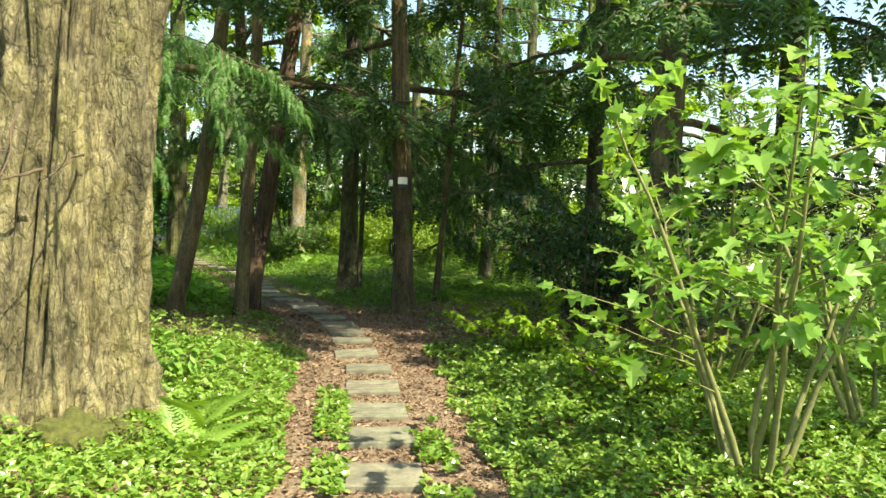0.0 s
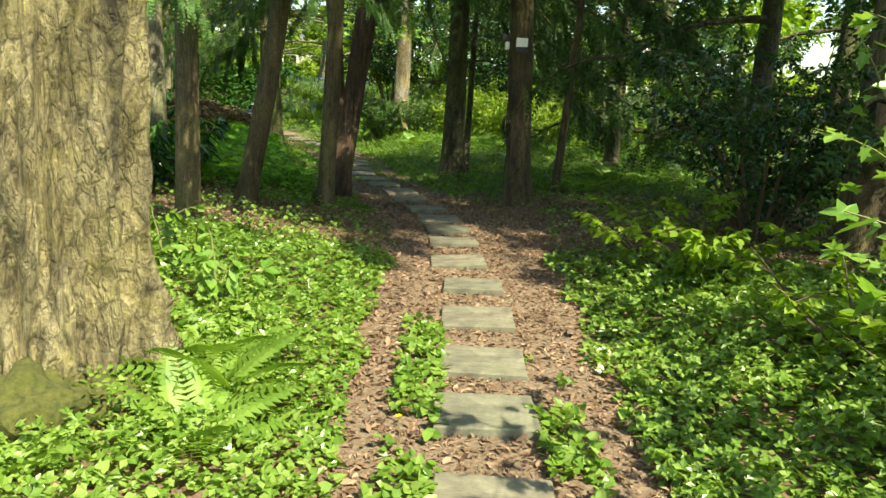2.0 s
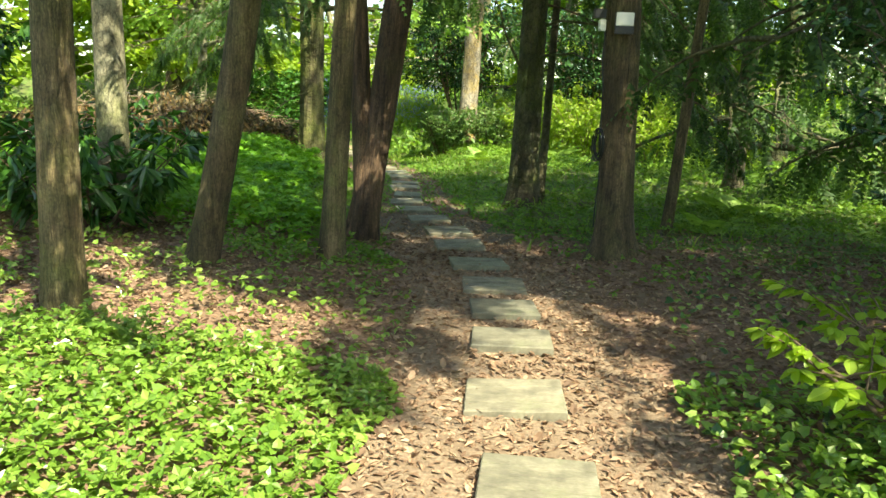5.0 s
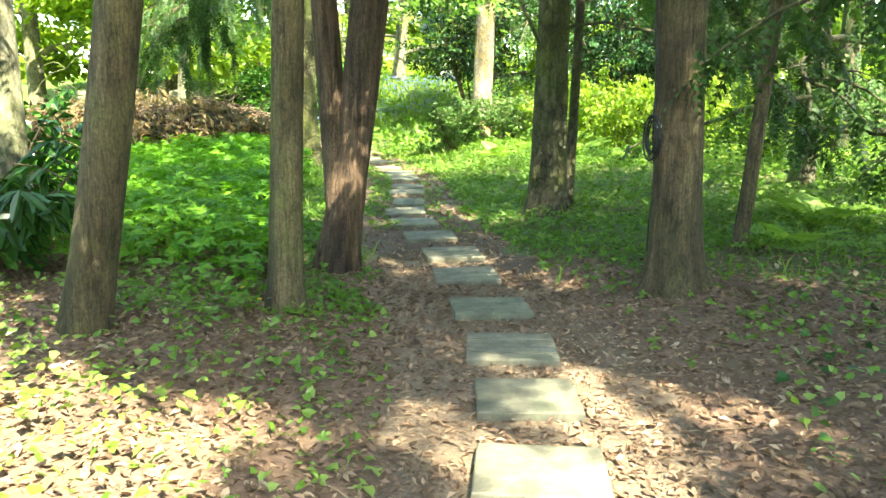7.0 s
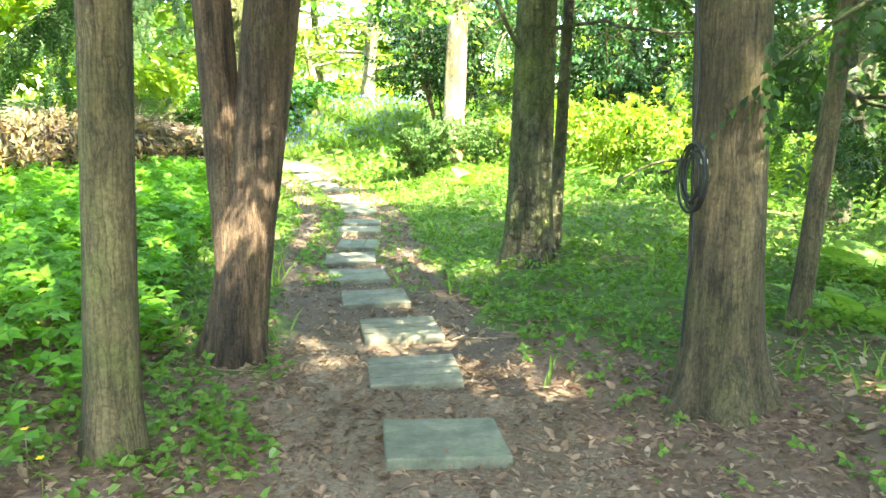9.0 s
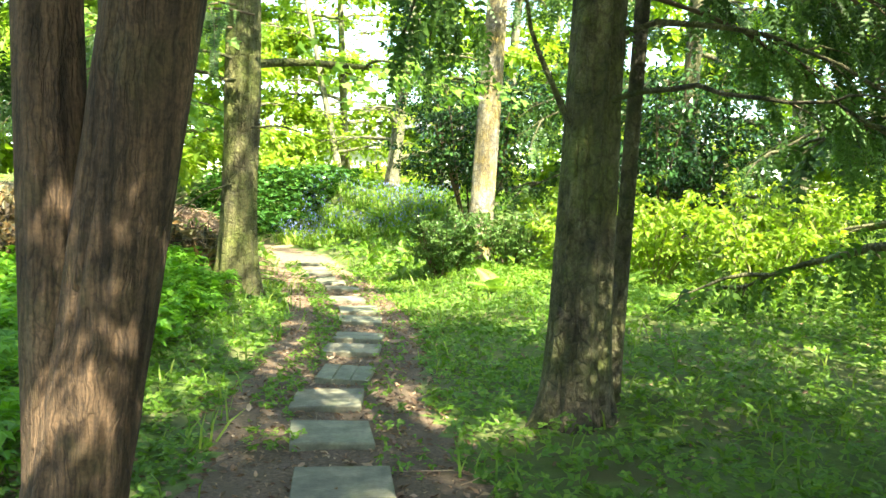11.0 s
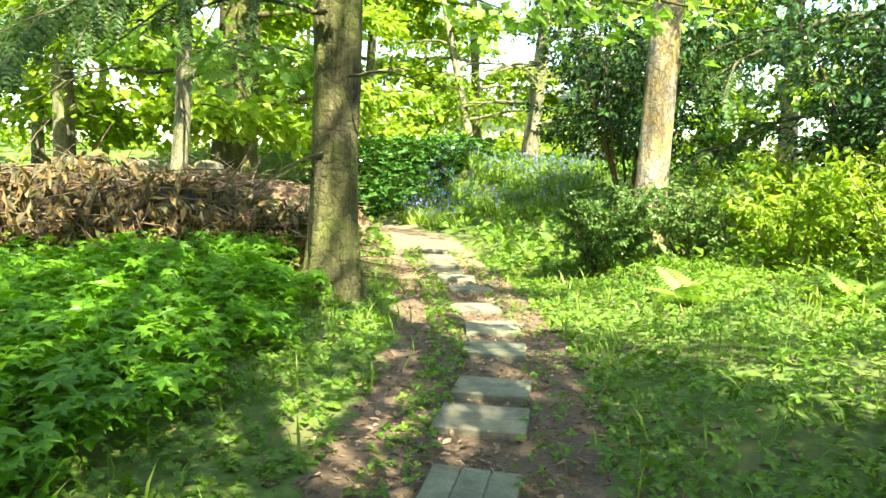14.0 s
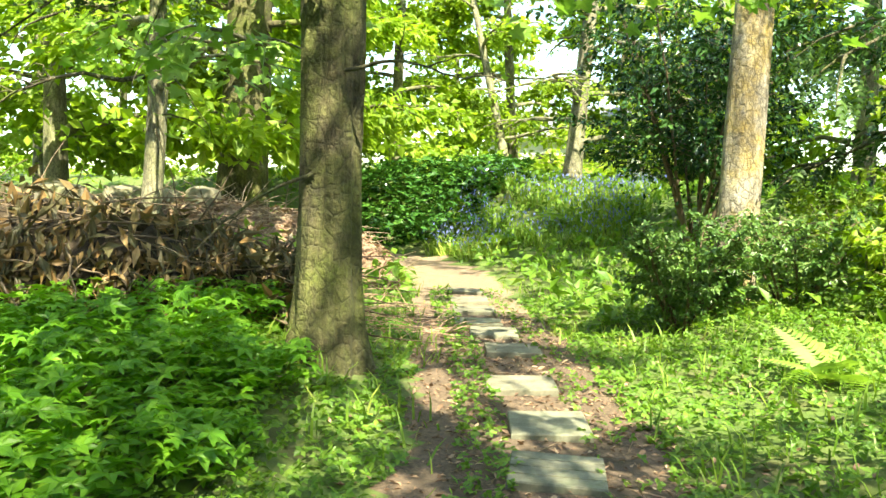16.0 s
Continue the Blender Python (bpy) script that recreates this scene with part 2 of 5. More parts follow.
M_BLACK = plain("black_rubber", (0.012, 0.012, 0.013), 0.5, 0.2)
M_FARWALL = mottled("pale_render", (0.62, 0.60, 0.56), (0.75, 0.73, 0.7), 2, 0.9, 0.005)
M_ROOF = mottled("grey_slate", (0.10, 0.10, 0.11), (0.18, 0.18, 0.19), 6, 0.8, 0.01)


# ---- mesh tools ----
def mesh_obj(name, v, f, mat, parent=None, label="", smooth=False, kind=""):
    """One mesh object from triangles (arrays of points and of point numbers)."""
    v, f = np.asarray(v, np.float32), np.asarray(f, np.int32)
    me = bpy.data.meshes.new(name)
    me.vertices.add(len(v))
    me.vertices.foreach_set("co", v.ravel())
    me.loops.add(f.size)
    me.loops.foreach_set("vertex_index", f.ravel())
    me.polygons.add(len(f))
    me.polygons.foreach_set("loop_start", np.arange(0, f.size, 3, dtype=np.int32))
    me.polygons.foreach_set("use_smooth", np.full(len(f), smooth))
    me.update(calc_edges=True)
    me.materials.append(mat)
    ob = new(name, me)
    ob.parent = parent
    return tagged(ob, label, kind=kind)


def join(chunks):
    vs, fs, n = [], [], 0
    for v, f in chunks:
        vs.append(v)
        fs.append(f + n)
        n += len(v)
    return np.concatenate(vs), np.concatenate(fs)


def turns(yaw, tilt, roll):
    """Rotation matrices, one for each leaf: roll about its length, tilt of its tip, then its heading."""
    cz, sz, cx, sx, cy, sy = np.cos(yaw), np.sin(yaw), np.cos(tilt), np.sin(tilt), np.cos(roll), np.sin(roll)
    o, l = np.zeros_like(cz), np.ones_like(cz)
    rz = np.stack([cz, -sz, o, sz, cz, o, o, o, l], -1).reshape(-1, 3, 3)
    rx = np.stack([l, o, o, o, cx, -sx, o, sx, cx], -1).reshape(-1, 3, 3)
    ry = np.stack([cy, o, sy, o, l, o, -sy, o, cy], -1).reshape(-1, 3, 3)
    return rz @ rx @ ry


def leaves(shape, places, size, yaw=None, tilt=(0.0, 0.35), roll=(0.0, 0.35)):
    """Copies of one leaf shape at the places, as one array of triangles. tilt, roll: mean and spread, radians."""
    tv, tf = shape
    n = len(places)
    yaw = rng.uniform(0, 2 * math.pi, n) if yaw is None else yaw
    r = turns(yaw, rng.normal(tilt[0], tilt[1], n), rng.normal(roll[0], roll[1], n))
    s = rng.uniform(size[0], size[1], n)
    v = np.einsum("nij,kj->nki", r, tv) * s[:, None, None] + np.asarray(places)[:, None, :]
    f = tf[None] + (np.arange(n) * len(tv))[:, None, None]
    return v.reshape(-1, 3), f.reshape(-1, 3)


def fan(outline, fold=0.08):
    """A leaf blade from its outline (from the stalk round to the stalk again), folded along the middle rib."""
    o = [(0.0, 0.0)] + outline + [(-x, y) for x, y in reversed(outline) if abs(x) > 1e-6]
    v = [(x, y, fold * abs(x) * 2 - 0.12 * y * y) for x, y in o] + [(0.0, 0.42, -0.05)]
    k = len(o)
    return np.array(v), np.array([(i, (i + 1) % k, k) for i in range(k)])


def lean_leaf(w, fold=0.12):
    """A pointed blade of four facets."""
    v = np.array([(0, 0, 0), (w, 0.45, fold * w * 2), (0, 1.0, -0.16), (-w, 0.45, fold * w * 2), (0, 0.5, -0.04)])
    return v, np.array([(0, 1, 4), (1, 2, 4), (2, 3, 4), (3, 0, 4)])


def folded(w, fold=0.2):
    """A small leaf of two facets that meet along its rib."""
    return np.array([(0, 0, 0), (w, 0.5, fold * w), (0, 1.0, -0.1), (-w, 0.5, fold * w)]), np.array([(0, 1, 2), (0, 2, 3)])


LEAN = lean_leaf(0.27)
LONG = lean_leaf(0.15)
CHIP = folded(0.2, 0.6)
FLAKE = folded(0.34, 0.3)
OVAL = fan([(0.24, 0.22), (0.30, 0.5), (0.17, 0.8), (0.0, 1.0)])
NARROW = fan([(0.11, 0.25), (0.13, 0.55), (0.07, 0.85), (0.0, 1.0)], 0.15)
IVY_LEAF = fan([(0.44, -0.02), (0.40, 0.5), (0.0, 1.0)])
PALM = fan([(0.16, -0.10), (0.50, -0.02), (0.34, 0.22), (0.62, 0.52), (0.26, 0.52), (0.20, 0.74), (0.0, 1.0)], 0.1)
HOLLY_LEAF = fan([(0.12, 0.10), (0.26, 0.14), (0.15, 0.34), (0.30, 0.46), (0.15, 0.62), (0.22, 0.78), (0.0, 1.0)], 0.35)
CURLED = (np.array([(0, 0, 0.0), (0.28, 0.3, 0.16), (0.22, 0.75, 0.1), (0, 1.0, 0.22), (-0.24, 0.7, 0.2), (-0.27, 0.3, 0.05), (0, 0.5, -0.02)]),
          np.array([(0, 1, 6), (1, 2, 6), (2, 3, 6), (3, 4, 6), (4, 5, 6), (5, 0, 6)]))
BLADE = (np.array([(-0.035, 0, 0), (0.035, 0, 0), (-0.03, 0.55, 0.0), (0.03, 0.55, 0.0), (0, 1.0, -0.25)]), np.array([(0, 1, 3), (0, 3, 2), (2, 3, 4)]))


def compound(count, spread, leaf, scale):
    """Leaflets held like fingers at the end of a stalk."""
    ch = []
    for i in range(count):
        a = spread * (i - (count - 1) / 2)
        c, s = math.cos(a), math.sin(a)
        v = leaf[0] * scale * (1 - 0.12 * abs(i - (count - 1) / 2))
        ch.append((np.stack([v[:, 0] * c - v[:, 1] * s, v[:, 0] * s + v[:, 1] * c, v[:, 2]], -1), leaf[1]))
    return join(ch)


TREFOIL = compound(3, 1.35, folded(0.33), 0.62)
FIVE = compound(5, 0.95, lean_leaf(0.25), 0.62)


def frond(pairs, width, droop, leaflet=0.11, sub=1):
    """A feathered frond: a thin rib with pairs of narrow leaflets, shorter towards the tip."""
    ch = []
    for i in range(pairs):
        u = (i + 0.5) / pairs
        y, z = u, -droop * u * u
        ln = width * math.sin(math.pi * min(1.0, 0.18 + 0.86 * u)) ** 0.8 + 0.02
        for sgn in (-1, 1):
            tip = np.array([sgn * ln, y + 0.35 * ln, z - 0.25 * ln])
            w = leaflet * (1 - 0.6 * u)
            b0, b1 = np.array([0, y - w / 2, z]), np.array([0, y + w / 2, z])
            mid = np.array([sgn * ln * 0.55, y + 0.28 * ln + w * 0.62, z - 0.05 * ln])
            mid2 = np.array([sgn * ln * 0.55, y + 0.12 * ln - w * 0.55, z - 0.05 * ln])
            ch.append((np.array([b0, mid2, tip, mid, b1]), np.array([(0, 1, 3), (0, 3, 4), (1, 2, 3)])))
    rib = np.array([(-0.008, 0, 0), (0.008, 0, 0), (0, 1.0, -droop)])
    ch.append((rib, np.array([(0, 1, 2)])))
    return join(ch)


FROND = frond(17, 0.24, 0.5, 0.03)


def light_spray(pairs, width, droop, leaflet):
    """A plainer spray for crowns: each leaflet one folded blade."""
    ch = []
    for i in range(pairs):
        u = (i + 0.5) / pairs
        ln, w = width * (1.05 - 0.8 * u), leaflet * (1 - 0.4 * u)
        for sgn in (-1, 1):
            z = -droop * u * u
            ch.append((np.array([(0, u - w / 2, z), (sgn * ln * 0.6, u + 0.25 * ln - w * 0.4, z - 0.1 * ln), (sgn * ln, u + 0.6 * ln, z - 0.35 * ln), (0, u + w / 2, z)]), np.array([(0, 1, 3), (1, 2, 3)])))
    ch.append((np.array([(-0.012, 0, 0), (0.012, 0, 0), (0, 1.08, -droop)]), np.array([(0, 1, 2)])))
    return join(ch)


SPRAY = light_spray(4, 0.34, 0.35, 0.15)
SPRAY_HANG = light_spray(6, 0.2, 0.2, 0.13)
SPRAY_FINE = frond(11, 0.22, 0.45, 0.07)


def tube(path, radii, segs=6):
    """A tapered tube along a path, closed at its end."""
    p, r = np.asarray(path, float), np.asarray(radii, float)
    d = np.gradient(p, axis=0)
    d /= np.linalg.norm(d, axis=1)[:, None] + 1e-9
    up = np.where(np.abs(d[:, 2:3]) > 0.9, np.array([[1.0, 0, 0]]), np.array([[0, 0, 1.0]]))
    a = np.cross(d, up)
    a /= np.linalg.norm(a, axis=1)[:, None] + 1e-9
    b = np.cross(d, a)
    th = np.linspace(0, 2 * math.pi, segs, endpoint=False)
    v = p[:, None] + r[:, None, None] * (np.cos(th)[None, :, None] * a[:, None] + np.sin(th)[None, :, None] * b[:, None])
    n = len(p)
    i, j = np.meshgrid(np.arange(n - 1), np.arange(segs), indexing="ij")
    q = np.stack([i * segs + j, i * segs + (j + 1) % segs, (i + 1) * segs + (j + 1) % segs, (i + 1) * segs + j], -1).reshape(-1, 4)
    f = np.concatenate([q[:, [0, 1, 2]], q[:, [0, 2, 3]]])
    return v.reshape(-1, 3), f


def twig_path(start, way, length, droop, wiggle, n=9):
    """A bending limb: it sets off along way, and sags or rises by droop per metre of length."""
    way = np.asarray(way, float) / np.linalg.norm(way)
    u = np.linspace(0, 1, n)
    p = np.asarray(start, float) + np.outer(u * length, way)
    p[:, 2] -= droop * length * u ** 1.8
    w = np.cumsum(rng.normal(0, wiggle * length / n, (n, 3)), axis=0)
    w[0] = 0
    return p + w


# ---- the lie of the land ----
STONES = [(-0.33, 4.65), (-0.44, 5.5), (-0.52, 6.22), (-0.64, 7.09), (-0.77, 7.99), (-1.0, 8.83), (-1.17, 9.76), (-1.34, 10.45), (-1.54, 11.11),
          (-1.83, 11.88), (-2.2, 12.68), (-2.51, 13.42), (-2.94, 14.15), (-3.33, 14.85), (-3.67, 15.53), (-3.87, 16.28), (-4.21, 17.2), (-4.4, 17.8),
          (-4.8, 18.79), (-5.12, 19.5), (-5.65, 20.3), (-6.2, 21.4), (-6.7, 22.05), (-7.1, 22.5), (-7.5, 23.2), (-7.93, 23.9), (-8.4, 24.7)]
LINE = np.array([(0.3, -6.0), (0.1, -2.0), (-0.1, 2.0)] + STONES[::2] + [(-9.0, 25.7), (-9.9, 27.0), (-11.6, 28.3), (-14.5, 29.4), (-19.0, 30.5), (-26.0, 31.5)])
TT = np.concatenate([[0], np.cumsum(np.linalg.norm(np.diff(LINE, axis=0), axis=1))])
LINE = np.stack([np.interp(np.linspace(0, TT[-1], 220), TT, LINE[:, k]) for k in (0, 1)], -1)
TAN = np.gradient(LINE, axis=0)
TAN /= np.linalg.norm(TAN, axis=1)[:, None]


def beside(x, y):
    """How far a place lies to the right of the path's middle (left is negative)."""
    x, y = np.ravel(x), np.ravel(y)
    out = np.empty(len(x))
    for k in range(0, len(x), 20000):
        dx = x[k:k + 20000, None] - LINE[None, :, 0]
        dy = y[k:k + 20000, None] - LINE[None, :, 1]
        i = np.argmin(dx * dx + dy * dy, axis=1)
        j = np.arange(len(i))
        cr = TAN[i, 1] * dx[j, i] - TAN[i, 0] * dy[j, i]
        out[k:k + 20000] = np.sign(cr) * np.hypot(dx[j, i], dy[j, i])
    return out


def ease(a, b, v):
    u = np.clip((v - a) / (b - a), 0, 1)
    return u * u * (3 - 2 * u)


def wave(x, y, s=1.0):
    return 0.5 * np.sin(1.3 * s * x + 0.7 * s * y + 1) + 0.3 * np.sin(2.9 * s * x - 1.9 * s * y) + 0.2 * np.sin(4.1 * s * y + 3.3 * s * x + 2)


def ground_z(x, y):
    x, y = np.ravel(np.asarray(x, float)), np.ravel(np.asarray(y, float))
    d = np.abs(beside(x, y))
    z = 0.16 * ease(0.6, 2.4, d) + 0.03 * wave(x, y) * ease(0.5, 1.5, d)
    bank = ease(27.0, 33.0, y + 0.15 * x + 1.5) * ease(1.0, 4.0, d)
    z += 1.15 * bank
    z += 0.35 * ease(-8.5, -12, x) * ease(17, 20, y) * ease(1, 3, d)
    z += 0.15 * ease(16, 19.5, y) * ease(0.9, 2.6, d)
    return z + 1.2 * ease(45, 120, np.hypot(x, y))


def on_ground(x, y, lift=0.0):
    return np.stack([np.ravel(x), np.ravel(y), ground_z(x, y) + lift], -1)


def axis(lo, hi, step, far):
    a = np.arange(lo, hi + step / 2, step)
    g = np.cumsum(step * 1.22 ** np.arange(1, 60))
    g = g[g < far]
    return np.concatenate([lo - g[::-1], a, hi + g])


gx, gy = axis(-9, 5, 0.125, 900), axis(1, 26, 0.125, 900)
X, Y = np.meshgrid(gx, gy, indexing="ij")
bz = ground_z(X, Y)
rough = np.array([noise.fractal(Vector((a * 5, b * 5, 0.3)), 1.0, 2.0, 3) for a, b in zip(X.ravel(), Y.ravel())])
gv = np.stack([X.ravel(), Y.ravel(), bz + 0.012 * rough], -1)
ni, nj = X.shape
ii, jj = np.meshgrid(np.arange(ni - 1), np.arange(nj - 1), indexing="ij")
q0 = (ii * nj + jj).ravel()
quads = np.stack([q0, q0 + nj, q0 + nj + 1, q0 + 1], -1)
gf = np.concatenate([quads[:, [0, 1, 2]], quads[:, [0, 2, 3]]])
ground = mesh_obj("ground", gv, gf, M_LITTER, None, "woodland floor of soil, brown leaf litter and turf", True, "structure")
ground.data.materials.append(M_PATH)
ground.data.materials.append(M_TURF)
ground.data.materials.append(M_SOIL)
gc = gv[gf].mean(axis=1)
gd = beside(gc[:, 0], gc[:, 1])
edge = 0.72 + 0.14 * wave(gc[:, 0], gc[:, 1], 2.2)
pick = np.zeros(len(gf), np.int32)
turf = (gc[:, 1] > 13.0 + 0.8 * wave(gc[:, 0], gc[:, 1])) & (np.abs(gd) > edge)
pick[turf | (np.abs(gd) > 5.2 + 0.6 * wave(gc[:, 0], gc[:, 1]))] = 2
pick[np.abs(gd) < edge] = 1
# darker soil along the path's farther stretch
pick[(np.abs(gd) < edge) & (gc[:, 1] > 12.6 + 0.9 * wave(gc[:, 0], gc[:, 1], 1.3)) & (gc[:, 1] < 23.5)] = 3
ground.data.polygons.foreach_set("material_index", pick)
tagged(ground, category="ground")


# ---- stepping stones ----
def slab_mesh(grooves):
    """A cast slab half a metre square, one body; some are cast to look like boards, with grooves across."""
    w, d, h, g = 0.25, 0.25, 0.055, 0.009
    prof = [(-d, 0.0), (-d, h - 0.008), (-d + 0.008, h)]
    for k in range(1, grooves):
        y = -d + 2 * d * k / grooves
        prof += [(y - g, h), (y - g * 0.5, h - 0.011), (y + g * 0.5, h - 0.011), (y + g, h)]
    prof += [(d - 0.008, h), (d, h - 0.008), (d, 0.0)]
    bm = bmesh.new()
    rows = []
    for x, s in ((-w, 0.0), (-w + 0.006, 1.0), (0.0, 1.0), (w - 0.006, 1.0), (w, 0.0)):
        rows.append([bm.verts.new((x, y, z - 0.006 * (1 - s) * (z > 0.01))) for y, z in prof])
    for a, b in zip(rows, rows[1:]):
        for k in range(len(prof) - 1):
            bm.faces.new((a[k], a[k + 1], b[k + 1], b[k]))
    bm.faces.new(rows[0])
    bm.faces.new(rows[-1][::-1])
    bmesh.ops.recalc_face_normals(bm, faces=bm.faces[:])
    me = bpy.data.meshes.new("stepping_stone")
    bm.to_mesh(me)
    bm.free()
    me.materials.append(M_SLAB)
    return me


SLABS = {k: slab_mesh(k) for k in (0, 3, 4, 5)}
kinds = [0, 0, 5, 5, 4, 4, 0, 0, 4, 0, 4, 4, 0, 0, 0, 3, 0, 0, 4, 0, 0, 0, 4, 0, 0, 0, 0]
for (sx, sy), k in zip(STONES, kinds):
    i = int(np.argmin((LINE[:, 0] - sx) ** 2 + (LINE[:, 1] - sy) ** 2))
    head = math.degrees(math.atan2(-TAN[i, 0], TAN[i, 1])) * 0.9
    ob = new("stepping_stone", SLABS[k])
    ob.matrix_world = pose(sx, sy, -0.012, rng.normal(0, 1.2), rng.normal(0, 1.2), head + rng.normal(0, 1.8) + (90 if k == 3 else 0)) @ Matrix.Diagonal((rng.uniform(0.95, 1.04), rng.uniform(0.82, 0.92), 1, 1))
    tagged(ob, "weathered grey concrete slab, cast like grooved boards, set in the path" if k else "weathered grey concrete slab set flush in the bark path", "stepping stone", "stepping stones along the path")


# ---- trees ----
def trunk_mesh(base, top, radius, height, flare=0.5, ridges=14, furrow=0.05, bend=0.0, segs=64, rings=90, seed=0, shrink=0.55):
    """A trunk from its foot to its top: root flare, furrowed bark and a slight bend."""
    u = np.linspace(0, 1, rings) ** 1.6
    th = np.linspace(0, 2 * math.pi, segs, endpoint=False)
    base, top = np.asarray(base, float), np.asarray(top, float)
    axis_ = base + np.outer(u, top - base)
    axis_[:, 0] += bend * np.sin(u * math.pi * 2.2)
    axis_[:, 1] += 0.5 * bend * np.sin(u * math.pi * 1.7 + 1)
    z = u * height
    R = radius * (1 - shrink * u) * (1 + flare * np.exp(-z / (0.9 * radius + 0.08)))
    T, Z = np.meshgrid(th, z)
    amp = np.empty(T.shape)
    for a in range(T.shape[0]):
        for b in range(T.shape[1]):
            c, s = math.cos(th[b]), math.sin(th[b])
            k = ridges / 6.0
            n1 = noise.noise(Vector((c * k + seed, s * k, z[a] * 0.45)))
            n2 = noise.noise(Vector((c * k * 2.6, s * k * 2.6 + seed, z[a] * 1.1)))
            amp[a, b] = furrow * (1.4 * n1 - 1.2 * abs(n2))
    roots = 0.30 * flare * np.exp(-Z / (0.6 * radius + 0.05)) * np.sin(T * 5 + seed) * 0.8
    rr = R[:, None] * (1 + amp + roots)
    v = np.stack([axis_[:, 0:1] + rr * np.cos(T), axis_[:, 1:2] + rr * np.sin(T), np.repeat(axis_[:, 2:3], segs, 1)], -1)
    n = rings
    i, j = np.meshgrid(np.arange(n - 1), np.arange(segs), indexing="ij")
    q = np.stack([i * segs + j, i * segs + (j + 1) % segs, (i + 1) * segs + (j + 1) % segs, (i + 1) * segs + j], -1).reshape(-1, 4)
    return v.reshape(-1, 3), np.concatenate([q[:, [0, 1, 2]], q[:, [0, 2, 3]]]), axis_, R


def thing(name, label, category, at, group=""):
    """An empty foot for a thing, at its place on the ground."""
    ob = new(name)
    ob.empty_display_size = 0.1
    ob.location = at
    return tagged(ob, label, category, group)


def under(parent, ob):
    """Hang a mesh that is given in world places under its thing."""
    ob.parent = parent
    ob.matrix_parent_inverse = Matrix.Translation(-Vector(parent.location))
    return ob


def foliage_on(paths, per_metre, shape, size, spread, tilt, from_u=0.25, hang=True):
    """Leaf places along limbs, spreading sideways; sprays point outwards and hang."""
    pts, yaws = [], []
    for p in paths:
        ln = np.linalg.norm(np.diff(p, axis=0), axis=1).sum()
        n = max(3, int(ln * per_metre))
        u = rng.uniform(from_u, 1.0, n) * (len(p) - 1)
        i = np.minimum(u.astype(int), len(p) - 2)
        a = p[i] + (p[i + 1] - p[i]) * (u - i)[:, None]
        w = (spread * ln) * (1.05 - u / (len(p) - 1))[:, None]
        off = rng.normal(0, 1, (n, 3)) * np.minimum(w, spread * 2.0) * np.array([1, 1, 0.45])
        if hang:
            off[:, 2] -= np.abs(rng.normal(0, 1, n)) * spread * 0.5
        pts.append(a + off)
        dirs = p[i + 1] - p[i]
        yaws.append(np.arctan2(-dirs[:, 0], dirs[:, 1]) + rng.normal(0, 0.8, n))
    return leaves(shape, np.concatenate(pts), size, np.concatenate(yaws), tilt, (0, 0.5))


def tree(name, label, base, top, radius, bark, limbs, leaf, category="tree", group="", extra=(), **kw):
    """A tree: trunk, limbs and a crown. limbs: count, lowest and highest start, length, rise, droop. leaf: material, shape, per metre, size, spread, tilt."""
    bz_ = float(ground_z([base[0]], [base[1]])[0]) - 0.06
    root = thing(name, label, category, (base[0], base[1], bz_), group)
    h = top[2] - bz_
    v, f, ax, R = trunk_mesh((base[0], base[1], bz_), top, radius, h, **kw)
    under(root, mesh_obj("trunk", v, f, bark, None, "", True))
    near = group not in ("woodland trees", "edge conifers")
    paths = []
    count, lo, hi, ln, rise, droop = limbs
    for k in range(count):
        z = lo + (hi - lo) * (k + rng.uniform(0, 0.9)) / max(count, 1)
        i = int(np.argmin(np.abs(ax[:, 2] - z)))
        a = k * 2.4 + rng.uniform(-0.5, 0.5)
        l = ln * rng.uniform(0.7, 1.2) * (1 - 0.45 * (z - lo) / max(hi - lo, 0.1))
        p = twig_path(ax[i], (math.cos(a), math.sin(a), rise), l, droop, 0.10)
        r0 = min(0.55 * R[i], 0.02 + 0.017 * l)
        under(root, mesh_obj("limb", *tube(p, np.linspace(r0, 0.006, len(p))), bark, None, "", True))
        side = []
        paths.append(p)
        for s in range(int(3 + l)):
            q = rng.uniform(0.25, 0.95) * (len(p) - 1)
            st = p[int(q)]
            a2 = a + rng.choice([-1, 1]) * rng.uniform(0.4, 1.2)
            p2 = twig_path(st, (math.cos(a2), math.sin(a2), rise * 0.6), l * rng.uniform(0.2, 0.42), droop * 1.3, 0.10, 6)
            side.append(tube(p2, np.linspace(r0 * 0.4, 0.004, 6), 4))
            paths.append(p2)
        for lv, lf in side if near else [join(side)]:
            under(root, mesh_obj("twig", lv, lf, bark, None, "", True, "" if near else "stuff"))
    if leaf and paths:
        mat, shape, per, size, spread, tilt = leaf
        v, f = foliage_on(paths + list(extra), per, shape, size, spread, tilt)
        under(root, mesh_obj("crown", v, f, mat))
    return root, ax, R


CON = (M_CONIFER, SPRAY, 17, (0.18, 0.42), 0.22, (-0.6, 0.4))
CON_FINE = (M_CONIFER, SPRAY_HANG, 26, (0.22, 0.48), 0.18, (-1.1, 0.35))
BROAD = (M_SYCAMORE, PALM, 24, (0.09, 0.17), 0.3, (-0.35, 0.4))

